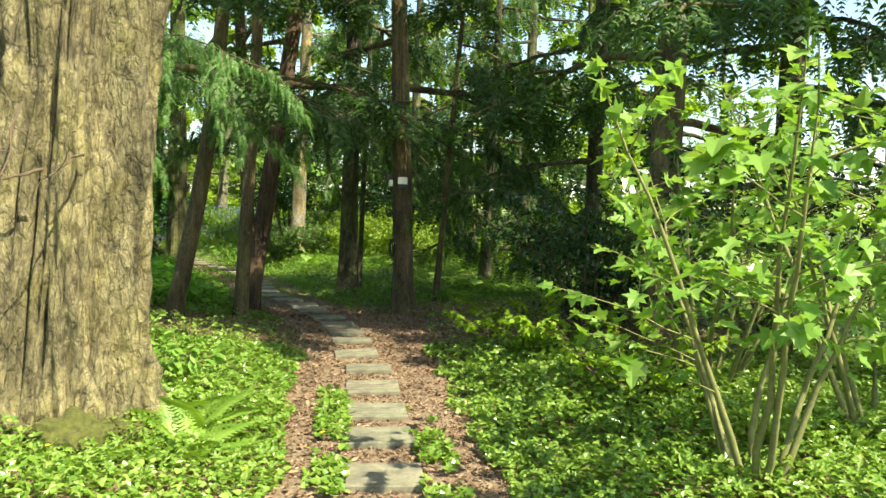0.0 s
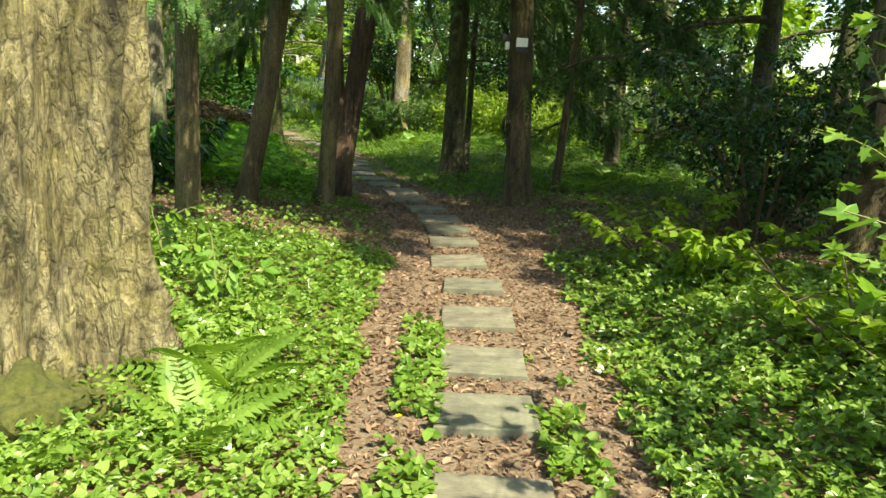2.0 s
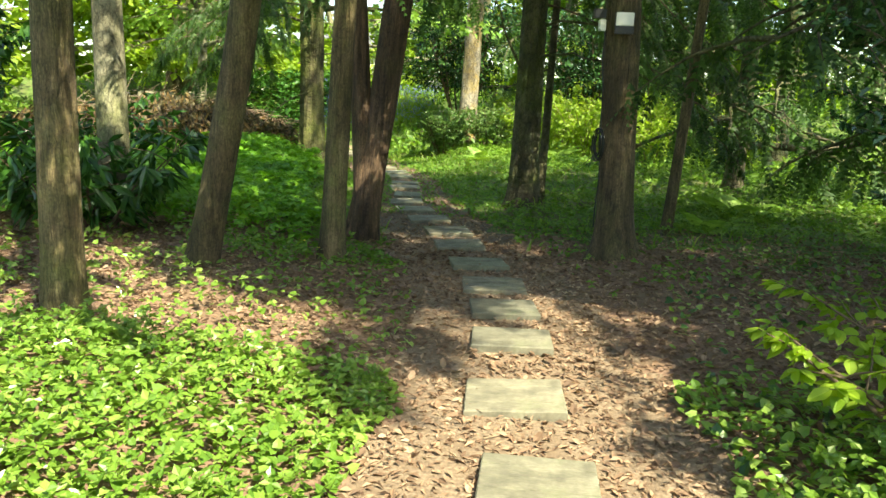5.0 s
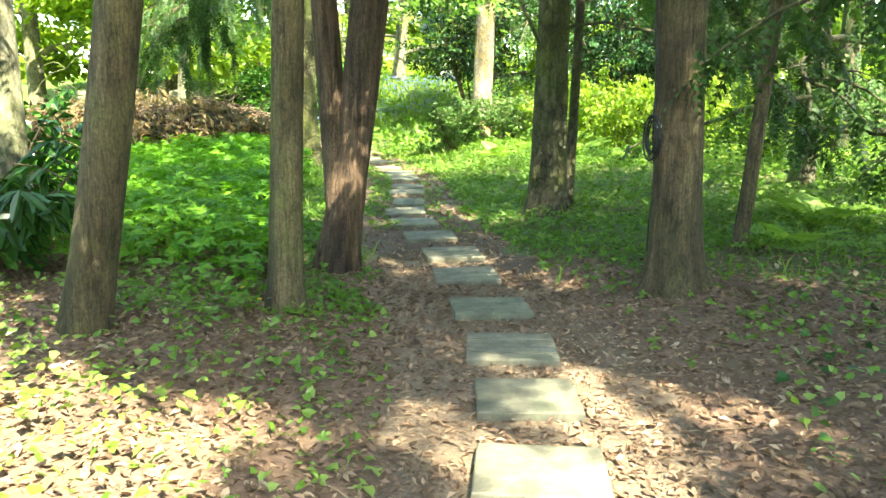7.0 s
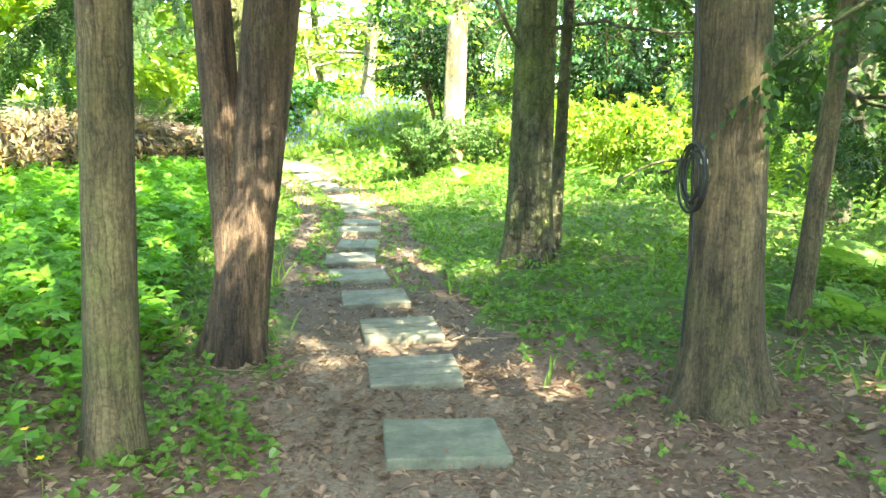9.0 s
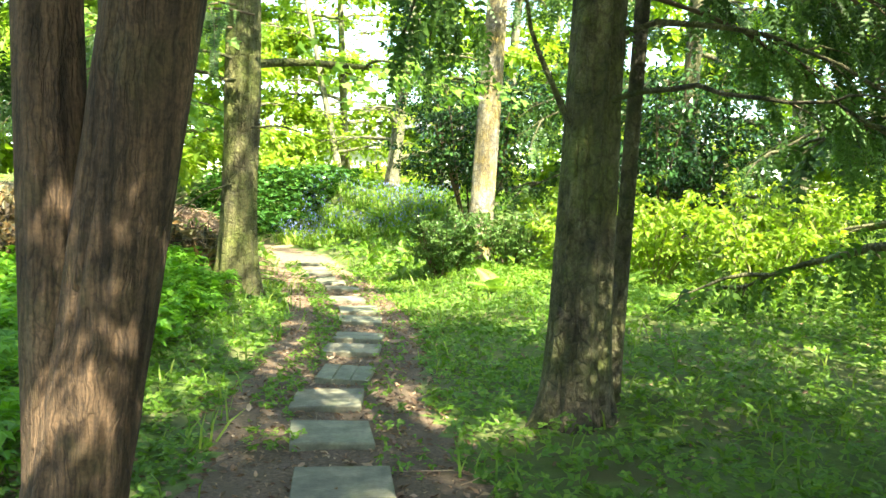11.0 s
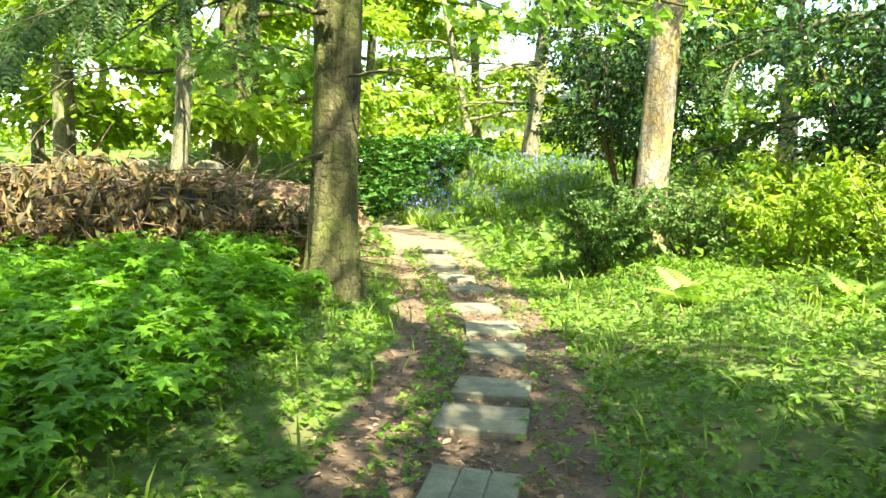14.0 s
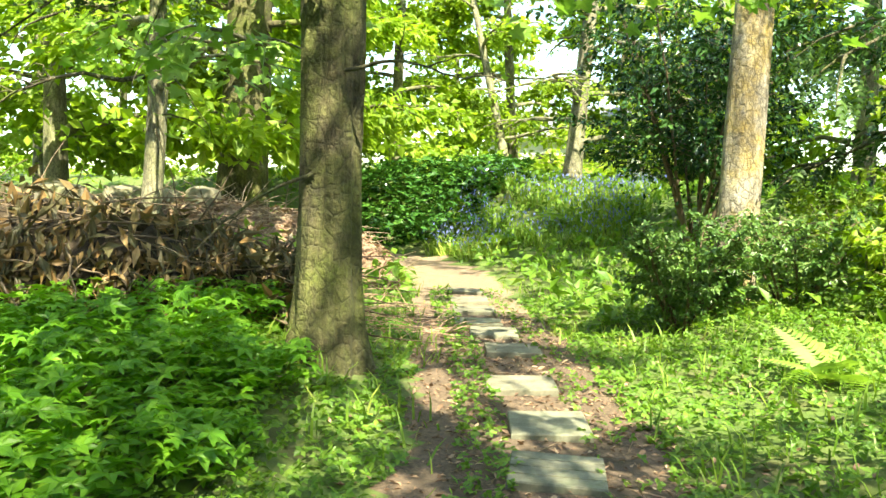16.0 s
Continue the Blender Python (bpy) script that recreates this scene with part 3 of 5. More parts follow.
big, big_ax, big_R = tree("old_conifer_tree", "massive old tree with pale, deeply furrowed bark and mossy foot", (-2.72, 5.25), (-2.2, 5.5, 15.0), 0.57, M_BARK_BIG,
     (14, 8.5, 14.5, 3.0, 0.15, 0.25), (M_CONIFER, SPRAY, 16, (0.2, 0.45), 0.22, (-0.6, 0.4)), flare=0.14, ridges=22, furrow=0.34, segs=190, rings=260, seed=3, shrink=0.5)
tree("slim_conifer_tree", "slim tree with green-tinged tan bark in leaf litter", (-3.64, 8.75), (-3.55, 8.95, 12.5), 0.115, M_BARK_TAN, (13, 3.2, 12.0, 2.2, 0.1, 0.35), CON, flare=0.4, ridges=10, furrow=0.06, seed=5)
tree("leaning_conifer_tree", "leaning, bent tree with smooth tan bark", (-3.76, 10.3), (-2.35, 10.9, 11.5), 0.125, M_BARK_TAN, (12, 3.0, 11.0, 2.4, 0.1, 0.35), CON, flare=0.3, ridges=9, furrow=0.05, bend=0.12, seed=8)
tree("slim_conifer_tree", "slim straight tree with tan stringy bark", (-3.07, 11.35), (-2.6, 11.7, 13.0), 0.105, M_BARK_TAN, (13, 3.4, 12.5, 2.2, 0.1, 0.35), CON, flare=0.45, ridges=10, furrow=0.07, seed=11)
twin, tw_ax, _ = tree("forked_conifer_tree", "red-brown tree that forks into two upright stems", (-3.30, 12.70), (-1.45, 13.3, 14.0), 0.16, M_BARK_RED, (13, 3.6, 13.0, 2.5, 0.1, 0.35), CON, flare=0.5, ridges=11, furrow=0.12, seed=14)
sv, sf, _, _ = trunk_mesh((-3.25, 12.70, 0.3), (-4.0, 12.75, 12.5), 0.112, 12.2, flare=0.2, ridges=9, furrow=0.08, seed=17)
under(twin, mesh_obj("second_stem", sv, sf, M_BARK_RED, None, "", True))
light_tree, lt_ax, lt_R = tree("tall_conifer_tree", "tall straight tree with tan stringy bark and flared roots", (-0.63, 12.55), (-1.25, 12.9, 15.0), 0.172, M_BARK_TAN, (17, 3.7, 14.5, 2.8, 0.1, 0.4), CON, flare=0.75, ridges=13, furrow=0.09, segs=96, rings=130, seed=21)
tree("slim_conifer_tree", "thin leaning stem with brown bark", (-0.12, 13.6), (0.5, 14.2, 9.0), 0.062, M_BARK_TAN, (9, 3.0, 8.5, 2.2, 0.0, 0.5), CON_FINE, flare=0.3, ridges=8, furrow=0.05, segs=32, rings=60, seed=23)
fir, _, _ = tree("dark_fir_tree", "sturdy tree with dark scaly bark and moss on one side", (-1.98, 15.58), (-1.95, 16.0, 16.0), 0.19, M_BARK_DARK, (17, 3.4, 15.0, 3.2, 0.0, 0.5), CON_FINE, flare=0.6, ridges=18, furrow=0.12, segs=110, rings=130, seed=27)
mossy, _, _ = tree("mossy_tree", "upright tree with knobbly, moss-covered brown bark", (-7.08, 19.82), (-7.3, 20.2, 13.0), 0.265, M_BARK_MOSS, (13, 3.0, 12.0, 3.4, 0.25, 0.25), BROAD, flare=0.42, ridges=18, furrow=0.14, segs=110, rings=130, seed=31)
tree("lichened_tree", "pale trunk with patches of yellow lichen", (-4.73, 24.1), (-4.5, 24.8, 14.0), 0.235, M_BARK_LICHEN, (11, 5.0, 13.0, 3.6, 0.25, 0.25), CON, flare=0.2, ridges=9, furrow=0.04, seed=35)
tree("bare_sapling", "mossy young tree with bare spreading branches", (-10.05, 33.6), (-9.7, 34.4, 9.5), 0.25, M_BARK_GREY, (15, 2.6, 9.0, 4.2, 0.25, 0.3), (M_FARLEAF, LEAN, 12, (0.08, 0.16), 0.25, (-0.3, 0.5)), flare=0.35, ridges=9, furrow=0.06, segs=40, rings=60, seed=38)
tree("thin_sapling", "thin leaning young tree with bare twigs", (-12.6, 35.5), (-15.0, 36.5, 9.5), 0.15, M_BARK_GREY, (10, 2.5, 9.0, 3.0, 0.3, 0.2), (M_FARLEAF, LEAN, 22, (0.08, 0.16), 0.3, (-0.3, 0.5)), flare=0.3, segs=32, rings=50, seed=41)
thin, _, _ = tree("thin_tree", "thin pale stem rising out of the brush pile", (-10.35, 20.75), (-10.35, 21.2, 9.5), 0.115, M_BARK_GREY, (12, 2.4, 9.0, 3.0, 0.35, 0.3), BROAD, flare=0.3, ridges=9, furrow=0.16, bend=0.1, seed=44)
tree("broad_tree", "thick grey-brown trunk behind the boulders", (-14.6, 26.6), (-14.4, 27.2, 15.0), 0.52, M_BARK_MOSS, (20, 2.6, 13.0, 5.4, 0.3, 0.25), (M_FARLEAF, LEAN, 75, (0.14, 0.28), 0.3, (-0.35, 0.4)), flare=0.35, ridges=12, furrow=0.07, seed=47)
tree("pale_tree", "pale grey-green trunk with exposed forked roots", (-5.6, 11.75), (-6.1, 12.4, 12.0), 0.16, M_BARK_GREY, (11, 4.0, 11.5, 2.8, 0.2, 0.3), (M_LAUREL, LEAN, 22, (0.09, 0.16), 0.25, (-0.5, 0.4)), flare=0.8, ridges=9, furrow=0.06, seed=50)
tree("reddish_tree", "red-brown trunk standing in dark undergrowth", (-7.6, 12.0), (-7.7, 12.5, 12.0), 0.17, M_BARK_RED, (12, 3.0, 11.5, 2.6, 0.1, 0.35), CON, flare=0.3, seed=52)
tree("tan_tree", "tan trunk rising behind leafy shrubs", (2.75, 9.6), (3.2, 10.0, 13.0), 0.22, M_BARK_TAN, (16, 3.0, 12.5, 3.6, 0.1, 0.35), (M_CONIFER, SPRAY, 26, (0.2, 0.4), 0.22, (-0.7, 0.4)), flare=0.3, ridges=12, furrow=0.08, seed=55)


def bare_branch(parent, bark, start, way, length, droop, r=0.018, twigs=5):
    """A crooked leafless branch with a few side twigs, grown from a trunk."""
    p = twig_path(start, way, length, droop, 0.16, 12)
    ch = [tube(p, np.linspace(r, 0.004, 12), 6)]
    for k in range(twigs):
        q = p[rng.integers(4, 12)]
        ch.append(tube(twig_path(q, np.asarray(way) + rng.normal(0, 0.5, 3), length * rng.uniform(0.15, 0.35), droop, 0.14, 6), np.linspace(r * 0.4, 0.002, 6), 4))
    v, f = join(ch)
    under(parent, mesh_obj("bare_branch", v, f, bark, None, "crooked leafless branch", True))


sv, sf, _, _ = trunk_mesh((-1.78, 15.95, 0.1), (-1.6, 16.4, 10.0), 0.062, 9.9, flare=0.3, ridges=9, furrow=0.1, segs=32, rings=60, seed=29)
under(fir, mesh_obj("second_stem", sv, sf, M_BARK_DARK, None, "thin dark stem grown behind the trunk", True))
bare_branch(mossy, M_BARK_DARK, (-7.05, 19.6, 1.55), (-0.75, -0.5, -0.2), 1.0, 0.45)
bare_branch(mossy, M_BARK_DARK, (-7.05, 19.6, 2.9), (-0.9, -0.4, 0.55), 2.2, 0.5, 0.03)
bare_branch(mossy, M_BARK_DARK, (-6.85, 19.7, 2.3), (0.9, -0.3, 0.1), 1.3, 0.25)
bare_branch(mossy, M_BARK_DARK, (-7.1, 19.6, 3.2), (-0.6, -0.9, 0.2), 2.0, 0.7, 0.025)
bare_branch(thin, M_BARK_DARK, (-10.35, 20.8, 2.6), (-0.8, -0.7, 0.4), 2.2, 0.7, 0.03, 8)
bare_branch(thin, M_BARK_DARK, (-10.35, 20.8, 2.9), (0.9, -0.6, 0.2), 2.0, 0.6, 0.025, 8)
bare_branch(fir, M_BARK_DARK, (-2.1, 15.5, 1.95), (-0.5, -0.2, 0.9), 1.3, -0.25, 0.024, 2)
bare_branch(fir, M_BARK_DARK, (-1.85, 15.5, 2.1), (0.9, -0.4, 0.1), 1.8, 0.35, 0.02, 8)
bare_branch(fir, M_BARK_DARK, (-1.85, 15.6, 2.5), (0.95, 0.1, 0.2), 2.2, 0.5, 0.022, 10)
bare_branch(big, M_TWIG, (-2.3, 4.75, 2.0), (0.1, -0.9, -0.2), 0.6, 0.2, 0.01, 6)
bare_branch(big, M_TWIG, (-2.5, 4.65, 1.9), (-0.5, -0.9, -0.1), 0.8, 0.2, 0.012, 8)
bare_branch(big, M_TWIG, (-2.6, 4.6, 2.3), (0.3, -0.9, -0.3), 0.7, 0.5, 0.01, 8)

# conifers with boughs that sweep to the ground
for bx, by, tp, rad, n, ln in ((2.6, 13.2, 12, 0.16, 26, 2.8), (1.0, 17.6, 7.5, 0.14, 20, 2.6), (4.9, 10.8, 13, 0.2, 34, 3.2), (4.6, 16.0, 9, 0.18, 16, 3.0), (-1.2, 27.0, 13, 0.2, 26, 4.0), (2.4, 22.5, 13, 0.2, 24, 3.2)):
    tree("weeping_conifer_tree", "dark conifer with boughs hanging low over the ground", (bx, by), (bx + 0.2, by + 0.2, tp), rad, M_BARK_DARK,
         (n, 0.9, tp - 0.5, ln, 0.12, 0.42), (M_CONIFER, SPRAY_HANG, 13, (0.22, 0.5), 0.17, (-1.1, 0.35)), group="weeping conifers", segs=32, rings=50)
# unseen trees added around the start of the walk, to shade the path
for bx, by, tp, ln, per in ((9.5, -4.0, 13, 2.6, 5), (-2.5, -3.5, 14, 3.4, 4), (8.6, 3.0, 13, 2.8, 3), (-6.0, 1.5, 13, 3.4, 5), (7.5, 8.0, 13, 3.5, 18), (6.0, 8.6, 12, 3.0, 22), (4.3, 6.6, 14, 4.7, 60)):
    low = 7.2 if per > 40 else 5.6
    tree("conifer_tree", "tall conifer added out of view to cast canopy shade", (bx, by), (bx, by + 0.3, tp), 0.2, M_BARK_TAN, (18, low, tp - 0.3, ln, 0.1, 0.3), (M_CONIFER, SPRAY, per, (0.25, 0.5), 0.24, (-0.7, 0.4)), group="edge conifers", segs=24, rings=40)


def leafy_shrub(name, label, at, stems, height, lean, mat, shape, size, per, spread, twig, tilt=(-0.3, 0.45), from_u=0.3, side=4):
    """A shrub: several stems that part from the foot, side twigs, leaves on all of them."""
    gz = float(ground_z([at[0]], [at[1]])[0])
    root = thing(name, label, "shrub", (at[0], at[1], gz))
    paths, made = [], []
    for k in range(stems):
        a = k * 2.4 + rng.uniform(-0.4, 0.4)
        s = (at[0] + 0.12 * math.cos(a) * rng.uniform(0.3, 1.5), at[1] + 0.12 * math.sin(a) * rng.uniform(0.3, 1.5), gz - 0.03)
        p = twig_path(s, (lean * math.cos(a), lean * math.sin(a), 1), height * rng.uniform(0.7, 1.1), 0.12, 0.06, 10)
        made.append(tube(p, np.linspace(0.012 + 0.004 * height, 0.003, 10), 6))
        paths.append(p)
        for j in range(side):
            q = int(rng.uniform(0.3, 0.95) * 9)
            a2 = rng.uniform(0, 6.28)
            p2 = twig_path(p[q], (math.cos(a2), math.sin(a2), 0.5), height * rng.uniform(0.18, 0.38), 0.15, 0.08, 6)
            made.append(tube(p2, np.linspace(0.006, 0.002, 6), 4))
            paths.append(p2)
    v, f = join(made)
    under(root, mesh_obj("stem", v, f, twig, None, "", True))
    v, f = foliage_on(paths, per, shape, size, spread, tilt, from_u, False)
    under(root, mesh_obj("foliage", v, f, mat))
    return root


leafy_shrub("sycamore_shrub", "tall young sycamore with thin stems and broad toothed leaves", (1.85, 4.3), 8, 2.8, 0.36, M_SYCAMORE, PALM, (0.06, 0.13), 13, 0.11, M_TWIG_GREEN, from_u=0.38)
leafy_shrub("sycamore_shrub", "young sycamore with glossy pale green leaves", (2.3, 6.4), 9, 3.0, 0.4, M_SYCAMORE, PALM, (0.06, 0.14), 10, 0.12, M_TWIG_GREEN, from_u=0.3)
leafy_shrub("sycamore_shrub", "young sycamore leaning over the undergrowth", (2.9, 4.9), 9, 3.1, 0.36, M_SYCAMORE, PALM, (0.06, 0.14), 14, 0.12, M_TWIG_GREEN, from_u=0.3)
leafy_shrub("beech_shrub", "low beech sapling with fresh yellow-green leaves", (0.95, 8.3), 12, 1.35, 1.25, M_BEECH, OVAL, (0.05, 0.10), 44, 0.07, M_TWIG, (-0.3, 0.35), 0.4)
leafy_shrub("beech_shrub", "small beech sapling with fresh yellow-green leaves", (1.6, 6.2), 9, 1.1, 0.9, M_BEECH, OVAL, (0.05, 0.09), 40, 0.08, M_TWIG, (-0.3, 0.35), 0.35)
leafy_shrub("holly_bush", "dark holly with glossy spiny leaves", (2.0, 10.2), 11, 2.9, 0.5, M_HOLLY, HOLLY_LEAF, (0.06, 0.10), 36, 0.11, M_TWIG, (-0.2, 0.6), 0.12, 7)
leafy_shrub("holly_bush", "dark holly with glossy spiny leaves", (3.6, 8.0), 9, 3.0, 0.5, M_HOLLY, LEAN, (0.06, 0.11), 40, 0.13, M_TWIG, (-0.2, 0.6), 0.12, 6)
leafy_shrub("seedling", "small leafy seedling beside the big trunk", (-2.25, 6.35), 3, 0.75, 0.2, M_SYCAMORE, OVAL, (0.07, 0.13), 30, 0.05, M_TWIG_GREEN, (-0.3, 0.4), 0.4, 2)
leafy_shrub("seedling", "small leafy seedling in the ivy", (-2.85, 7.1), 3, 0.6, 0.25, M_IVY, OVAL, (0.06, 0.11), 30, 0.05, M_TWIG_GREEN, (-0.3, 0.4), 0.4, 2)
leafy_shrub("laurel_bush", "dark laurel with long drooping leaves at a trunk's foot", (-5.35, 11.1), 10, 1.35, 0.7, M_LAUREL, NARROW, (0.16, 0.26), 38, 0.10, M_TWIG, (-0.5, 0.4), 0.2, 4)
for lx, ly, lh in ((-6.6, 9.6, 2.0), (-7.8, 10.6, 2.6), (-6.9, 12.8, 1.6), (-8.8, 8.6, 3.0), (-6.2, 7.6, 2.2), (-9.4, 12.6, 2.8), (-5.6, 4.2, 2.2)):
    leafy_shrub("laurel_bush", "dark evergreen laurel in the shade of the trees", (lx, ly), 10, lh, 0.6, M_LAUREL, LEAN, (0.10, 0.18), 30, 0.16, M_TWIG, (-0.4, 0.5), 0.1, 5)
leafy_shrub("rounded_bush", "rounded grey-green bush of small leaves beside the path", (-4.95, 22.6), 18, 1.3, 0.42, M_SHRUB, LEAN, (0.04, 0.075), 150, 0.09, M_TWIG, (-0.1, 0.6), 0.1, 8)
leafy_shrub("rounded_bush", "small-leaved bush against a pale trunk", (-4.0, 23.4), 12, 1.3, 0.42, M_SHRUB, LEAN, (0.04, 0.085), 100, 0.10, M_TWIG, (-0.1, 0.6), 0.1, 8)
leafy_shrub("holly_bush", "tall dark holly behind the pale trunk", (-5.9, 28.2), 16, 5.6, 0.30, M_HOLLY, LEAN, (0.09, 0.16), 42, 0.22, M_TWIG, (-0.2, 0.6), 0.28, 8)
leafy_shrub("holly_bush", "large dark holly at the edge of the wood", (-1.6, 25.6), 16, 5.0, 0.38, M_HOLLY, LEAN, (0.09, 0.16), 42, 0.26, M_TWIG, (-0.2, 0.6), 0.25, 8)
for ex, ey, eh in ((-2.9, 23.2, 1.6), (-1.6, 22.4, 1.9), (-2.2, 24.6, 2.1), (-0.2, 21.6, 1.8), (0.6, 24.0, 2.2), (-3.4, 26.0, 1.8), (1.2, 20.0, 1.3)):
    leafy_shrub("elder_bush", "leafy pale green elder bush in the sun", (ex, ey), 12, eh, 0.5, M_FARLEAF, LEAN, (0.07, 0.14), 46, 0.14, M_TWIG_GREEN, (-0.3, 0.5), 0.15, 6)


# ---- brush pile and boulders ----
PILE = (-10.45, 19.3)
pile = thing("brush_pile", "heap of cut branches with withered brown leaves", "brush pile", (PILE[0], PILE[1], 0.2))
PA = math.radians(45)
PZ = 0.22


def pile_top(a, b):
    """Height of the heap over its own long and short axes."""
    return (0.93 + 0.16 * wave(a * 1.6, b * 1.9)) * np.clip(1 - (a / 3.0) ** 2 - (b / 1.35) ** 2, 0, 1) ** 0.55


def pile_at(a, b, z):
    return np.stack([PILE[0] + a * math.cos(PA) - b * math.sin(PA), PILE[1] + a * math.sin(PA) + b * math.cos(PA), z + PZ], -1)


def off_pile(x, y, grow=0.92):
    """True where a place lies outside the foot of the heap."""
    a = (x - PILE[0]) * math.cos(PA) + (y - PILE[1]) * math.sin(PA)
    b = (y - PILE[1]) * math.cos(PA) - (x - PILE[0]) * math.sin(PA)
    return (a / 3.0) ** 2 + (b / 1.35) ** 2 > grow


# filler hump under the sticks, its dark colour painting the shade between them
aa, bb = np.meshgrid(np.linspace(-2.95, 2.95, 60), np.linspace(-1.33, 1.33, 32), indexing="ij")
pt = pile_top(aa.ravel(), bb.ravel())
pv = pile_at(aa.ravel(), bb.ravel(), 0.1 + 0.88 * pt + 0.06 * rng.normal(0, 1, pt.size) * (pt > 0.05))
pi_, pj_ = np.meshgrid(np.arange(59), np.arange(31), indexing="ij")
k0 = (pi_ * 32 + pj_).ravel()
under(pile, mesh_obj("shade_core", pv, np.concatenate([np.stack([k0, k0 + 32, k0 + 33], -1), np.stack([k0, k0 + 33, k0 + 1], -1)]), M_PILE_SHADE))
sticks = []
for k in range(900):
    a, b = rng.uniform(-2.9, 2.9), rng.uniform(-1.25, 1.25)
    z = 0.12 + rng.uniform(0.4, 1.0) * float(pile_top(a, b)) + rng.uniform(0, 0.1)
    c = pile_at(np.array([a]), np.array([b]), np.array([z]))[0]
    w = np.array([rng.normal(), rng.normal(), rng.normal(0, 0.28)])
    p = twig_path(c, w, rng.uniform(0.4, 1.3), 0.15, 0.07, 5)
    p[:, 2] = np.maximum(p[:, 2], 0.2)
    sticks.append(tube(p, np.linspace(rng.uniform(0.006, 0.018), 0.003, 5), 4))
v, f = join(sticks)
under(pile, mesh_obj("branch_tangle", v, f, plain("dry_branch", (0.14, 0.10, 0.065), 0.9, 0.45), None, "tangled dry branches", True, "stuff"))
n = 5600
a, b = rng.uniform(-2.9, 2.9, n), rng.uniform(-1.33, 0.3, n)
pl = pile_at(a, b, 0.18 + rng.uniform(0.25, 1.0, n) * pile_top(a, b) + 0.05)
out = np.full(n, PA + math.pi) + rng.normal(0, 0.9, n)
v, f = leaves(LONG, pl + np.stack([-0.14 * np.sin(out), 0.14 * np.cos(out), 0 * out], -1), (0.12, 0.28), out, (-0.85, 0.8), (0, 1.1))
under(pile, mesh_obj("withered_leaves", v, f, M_DEADHANG, None, "hanging withered leaves", False, "stuff"))
# a skirt of thin dry twigs where the heap runs out
tw = []
for k in range(420):
    a, b = rng.uniform(1.4, 4.2), rng.uniform(-0.9, 1.3)
    c = pile_at(np.array([a]), np.array([b]), np.array([0.0]))[0]
    c[2] = float(ground_z([c[0]], [c[1]])[0]) + rng.uniform(0.02, 0.5) * max(0.1, 1 - (a - 1.4) / 2.8)
    tw.append(tube(twig_path(c, (rng.normal(), rng.normal(), rng.normal(0.1, 0.2)), rng.uniform(0.3, 0.9), 0.2, 0.08, 4), np.linspace(0.006, 0.002, 4), 4))
v, f = join(tw)
under(pile, mesh_obj("twig_skirt", v, f, plain("pink_brown_twig", (0.34, 0.22, 0.15), 0.9, 0.3), None, "thin dry twigs", True, "stuff"))


def boulder(at, size, seed):
    bm = bmesh.new()
    bmesh.ops.create_icosphere(bm, subdivisions=4, radius=1.0)
    for vv in bm.verts:
        c = vv.co
        k = 1 + 0.22 * noise.noise(c * 1.1 + Vector((seed, 0, 0))) + 0.06 * noise.noise(c * 4 + Vector((0, seed, 0)))
        m = max(abs(c.x), abs(c.y), abs(c.z)) ** 0.55
        vv.co = Vector((c.x * size[0], c.y * size[1], c.z * size[2])) * (k / m) * 0.85
    me = bpy.data.meshes.new("boulder")
    bm.to_mesh(me)
    bm.free()
    for p in me.polygons:
        p.use_smooth = True
    me.materials.append(M_ROCK)
    ob = new("boulder", me)
    ob.location = at
    ob.rotation_euler = (0, 0, seed)
    return tagged(ob, "large mossy sandstone boulder behind the brush pile", "boulder", "boulders behind the brush pile")


# a low earth bank carries the boulders
bank = thing("earth_bank", "low bank of soil and dry twigs under the boulders", "earth bank", (-12.6, 22.9, 0.3))
u_, v_ = np.meshgrid(np.linspace(-1, 1, 40), np.linspace(-1, 1, 24), indexing="ij")
bh = 1.15 * np.clip(1 - u_ ** 2 * 0.9 - v_ ** 2, 0, 1) ** 0.6
A, B = u_ * 3.4, v_ * 1.7
bx_, by_ = -12.6 + A * math.cos(PA) - B * math.sin(PA), 23.0 + A * math.sin(PA) + B * math.cos(PA)
bv = np.stack([bx_.ravel(), by_.ravel(), 0.05 + bh.ravel() + 0.03 * rng.normal(0, 1, bh.size)], -1)
bi, bj = np.meshgrid(np.arange(39), np.arange(23), indexing="ij")
k0 = (bi * 24 + bj).ravel()
under(bank, mesh_obj("soil", bv, np.concatenate([np.stack([k0, k0 + 24, k0 + 25], -1), np.stack([k0, k0 + 25, k0 + 1], -1)]), M_LITTER, None, "", True))
for q, (t_, sz) in enumerate(((-1.15, (0.42, 0.34, 0.30)), (-0.35, (0.30, 0.27, 0.24)), (0.2, (0.24, 0.22, 0.2)), (0.75, (0.30, 0.28, 0.25)))):
    boulder((-12.6 + t_ * math.cos(PA), 22.7 + t_ * math.sin(PA), 1.16 + 0.3 * sz[2] - 0.05 * t_ * t_), sz, q * 1.7)
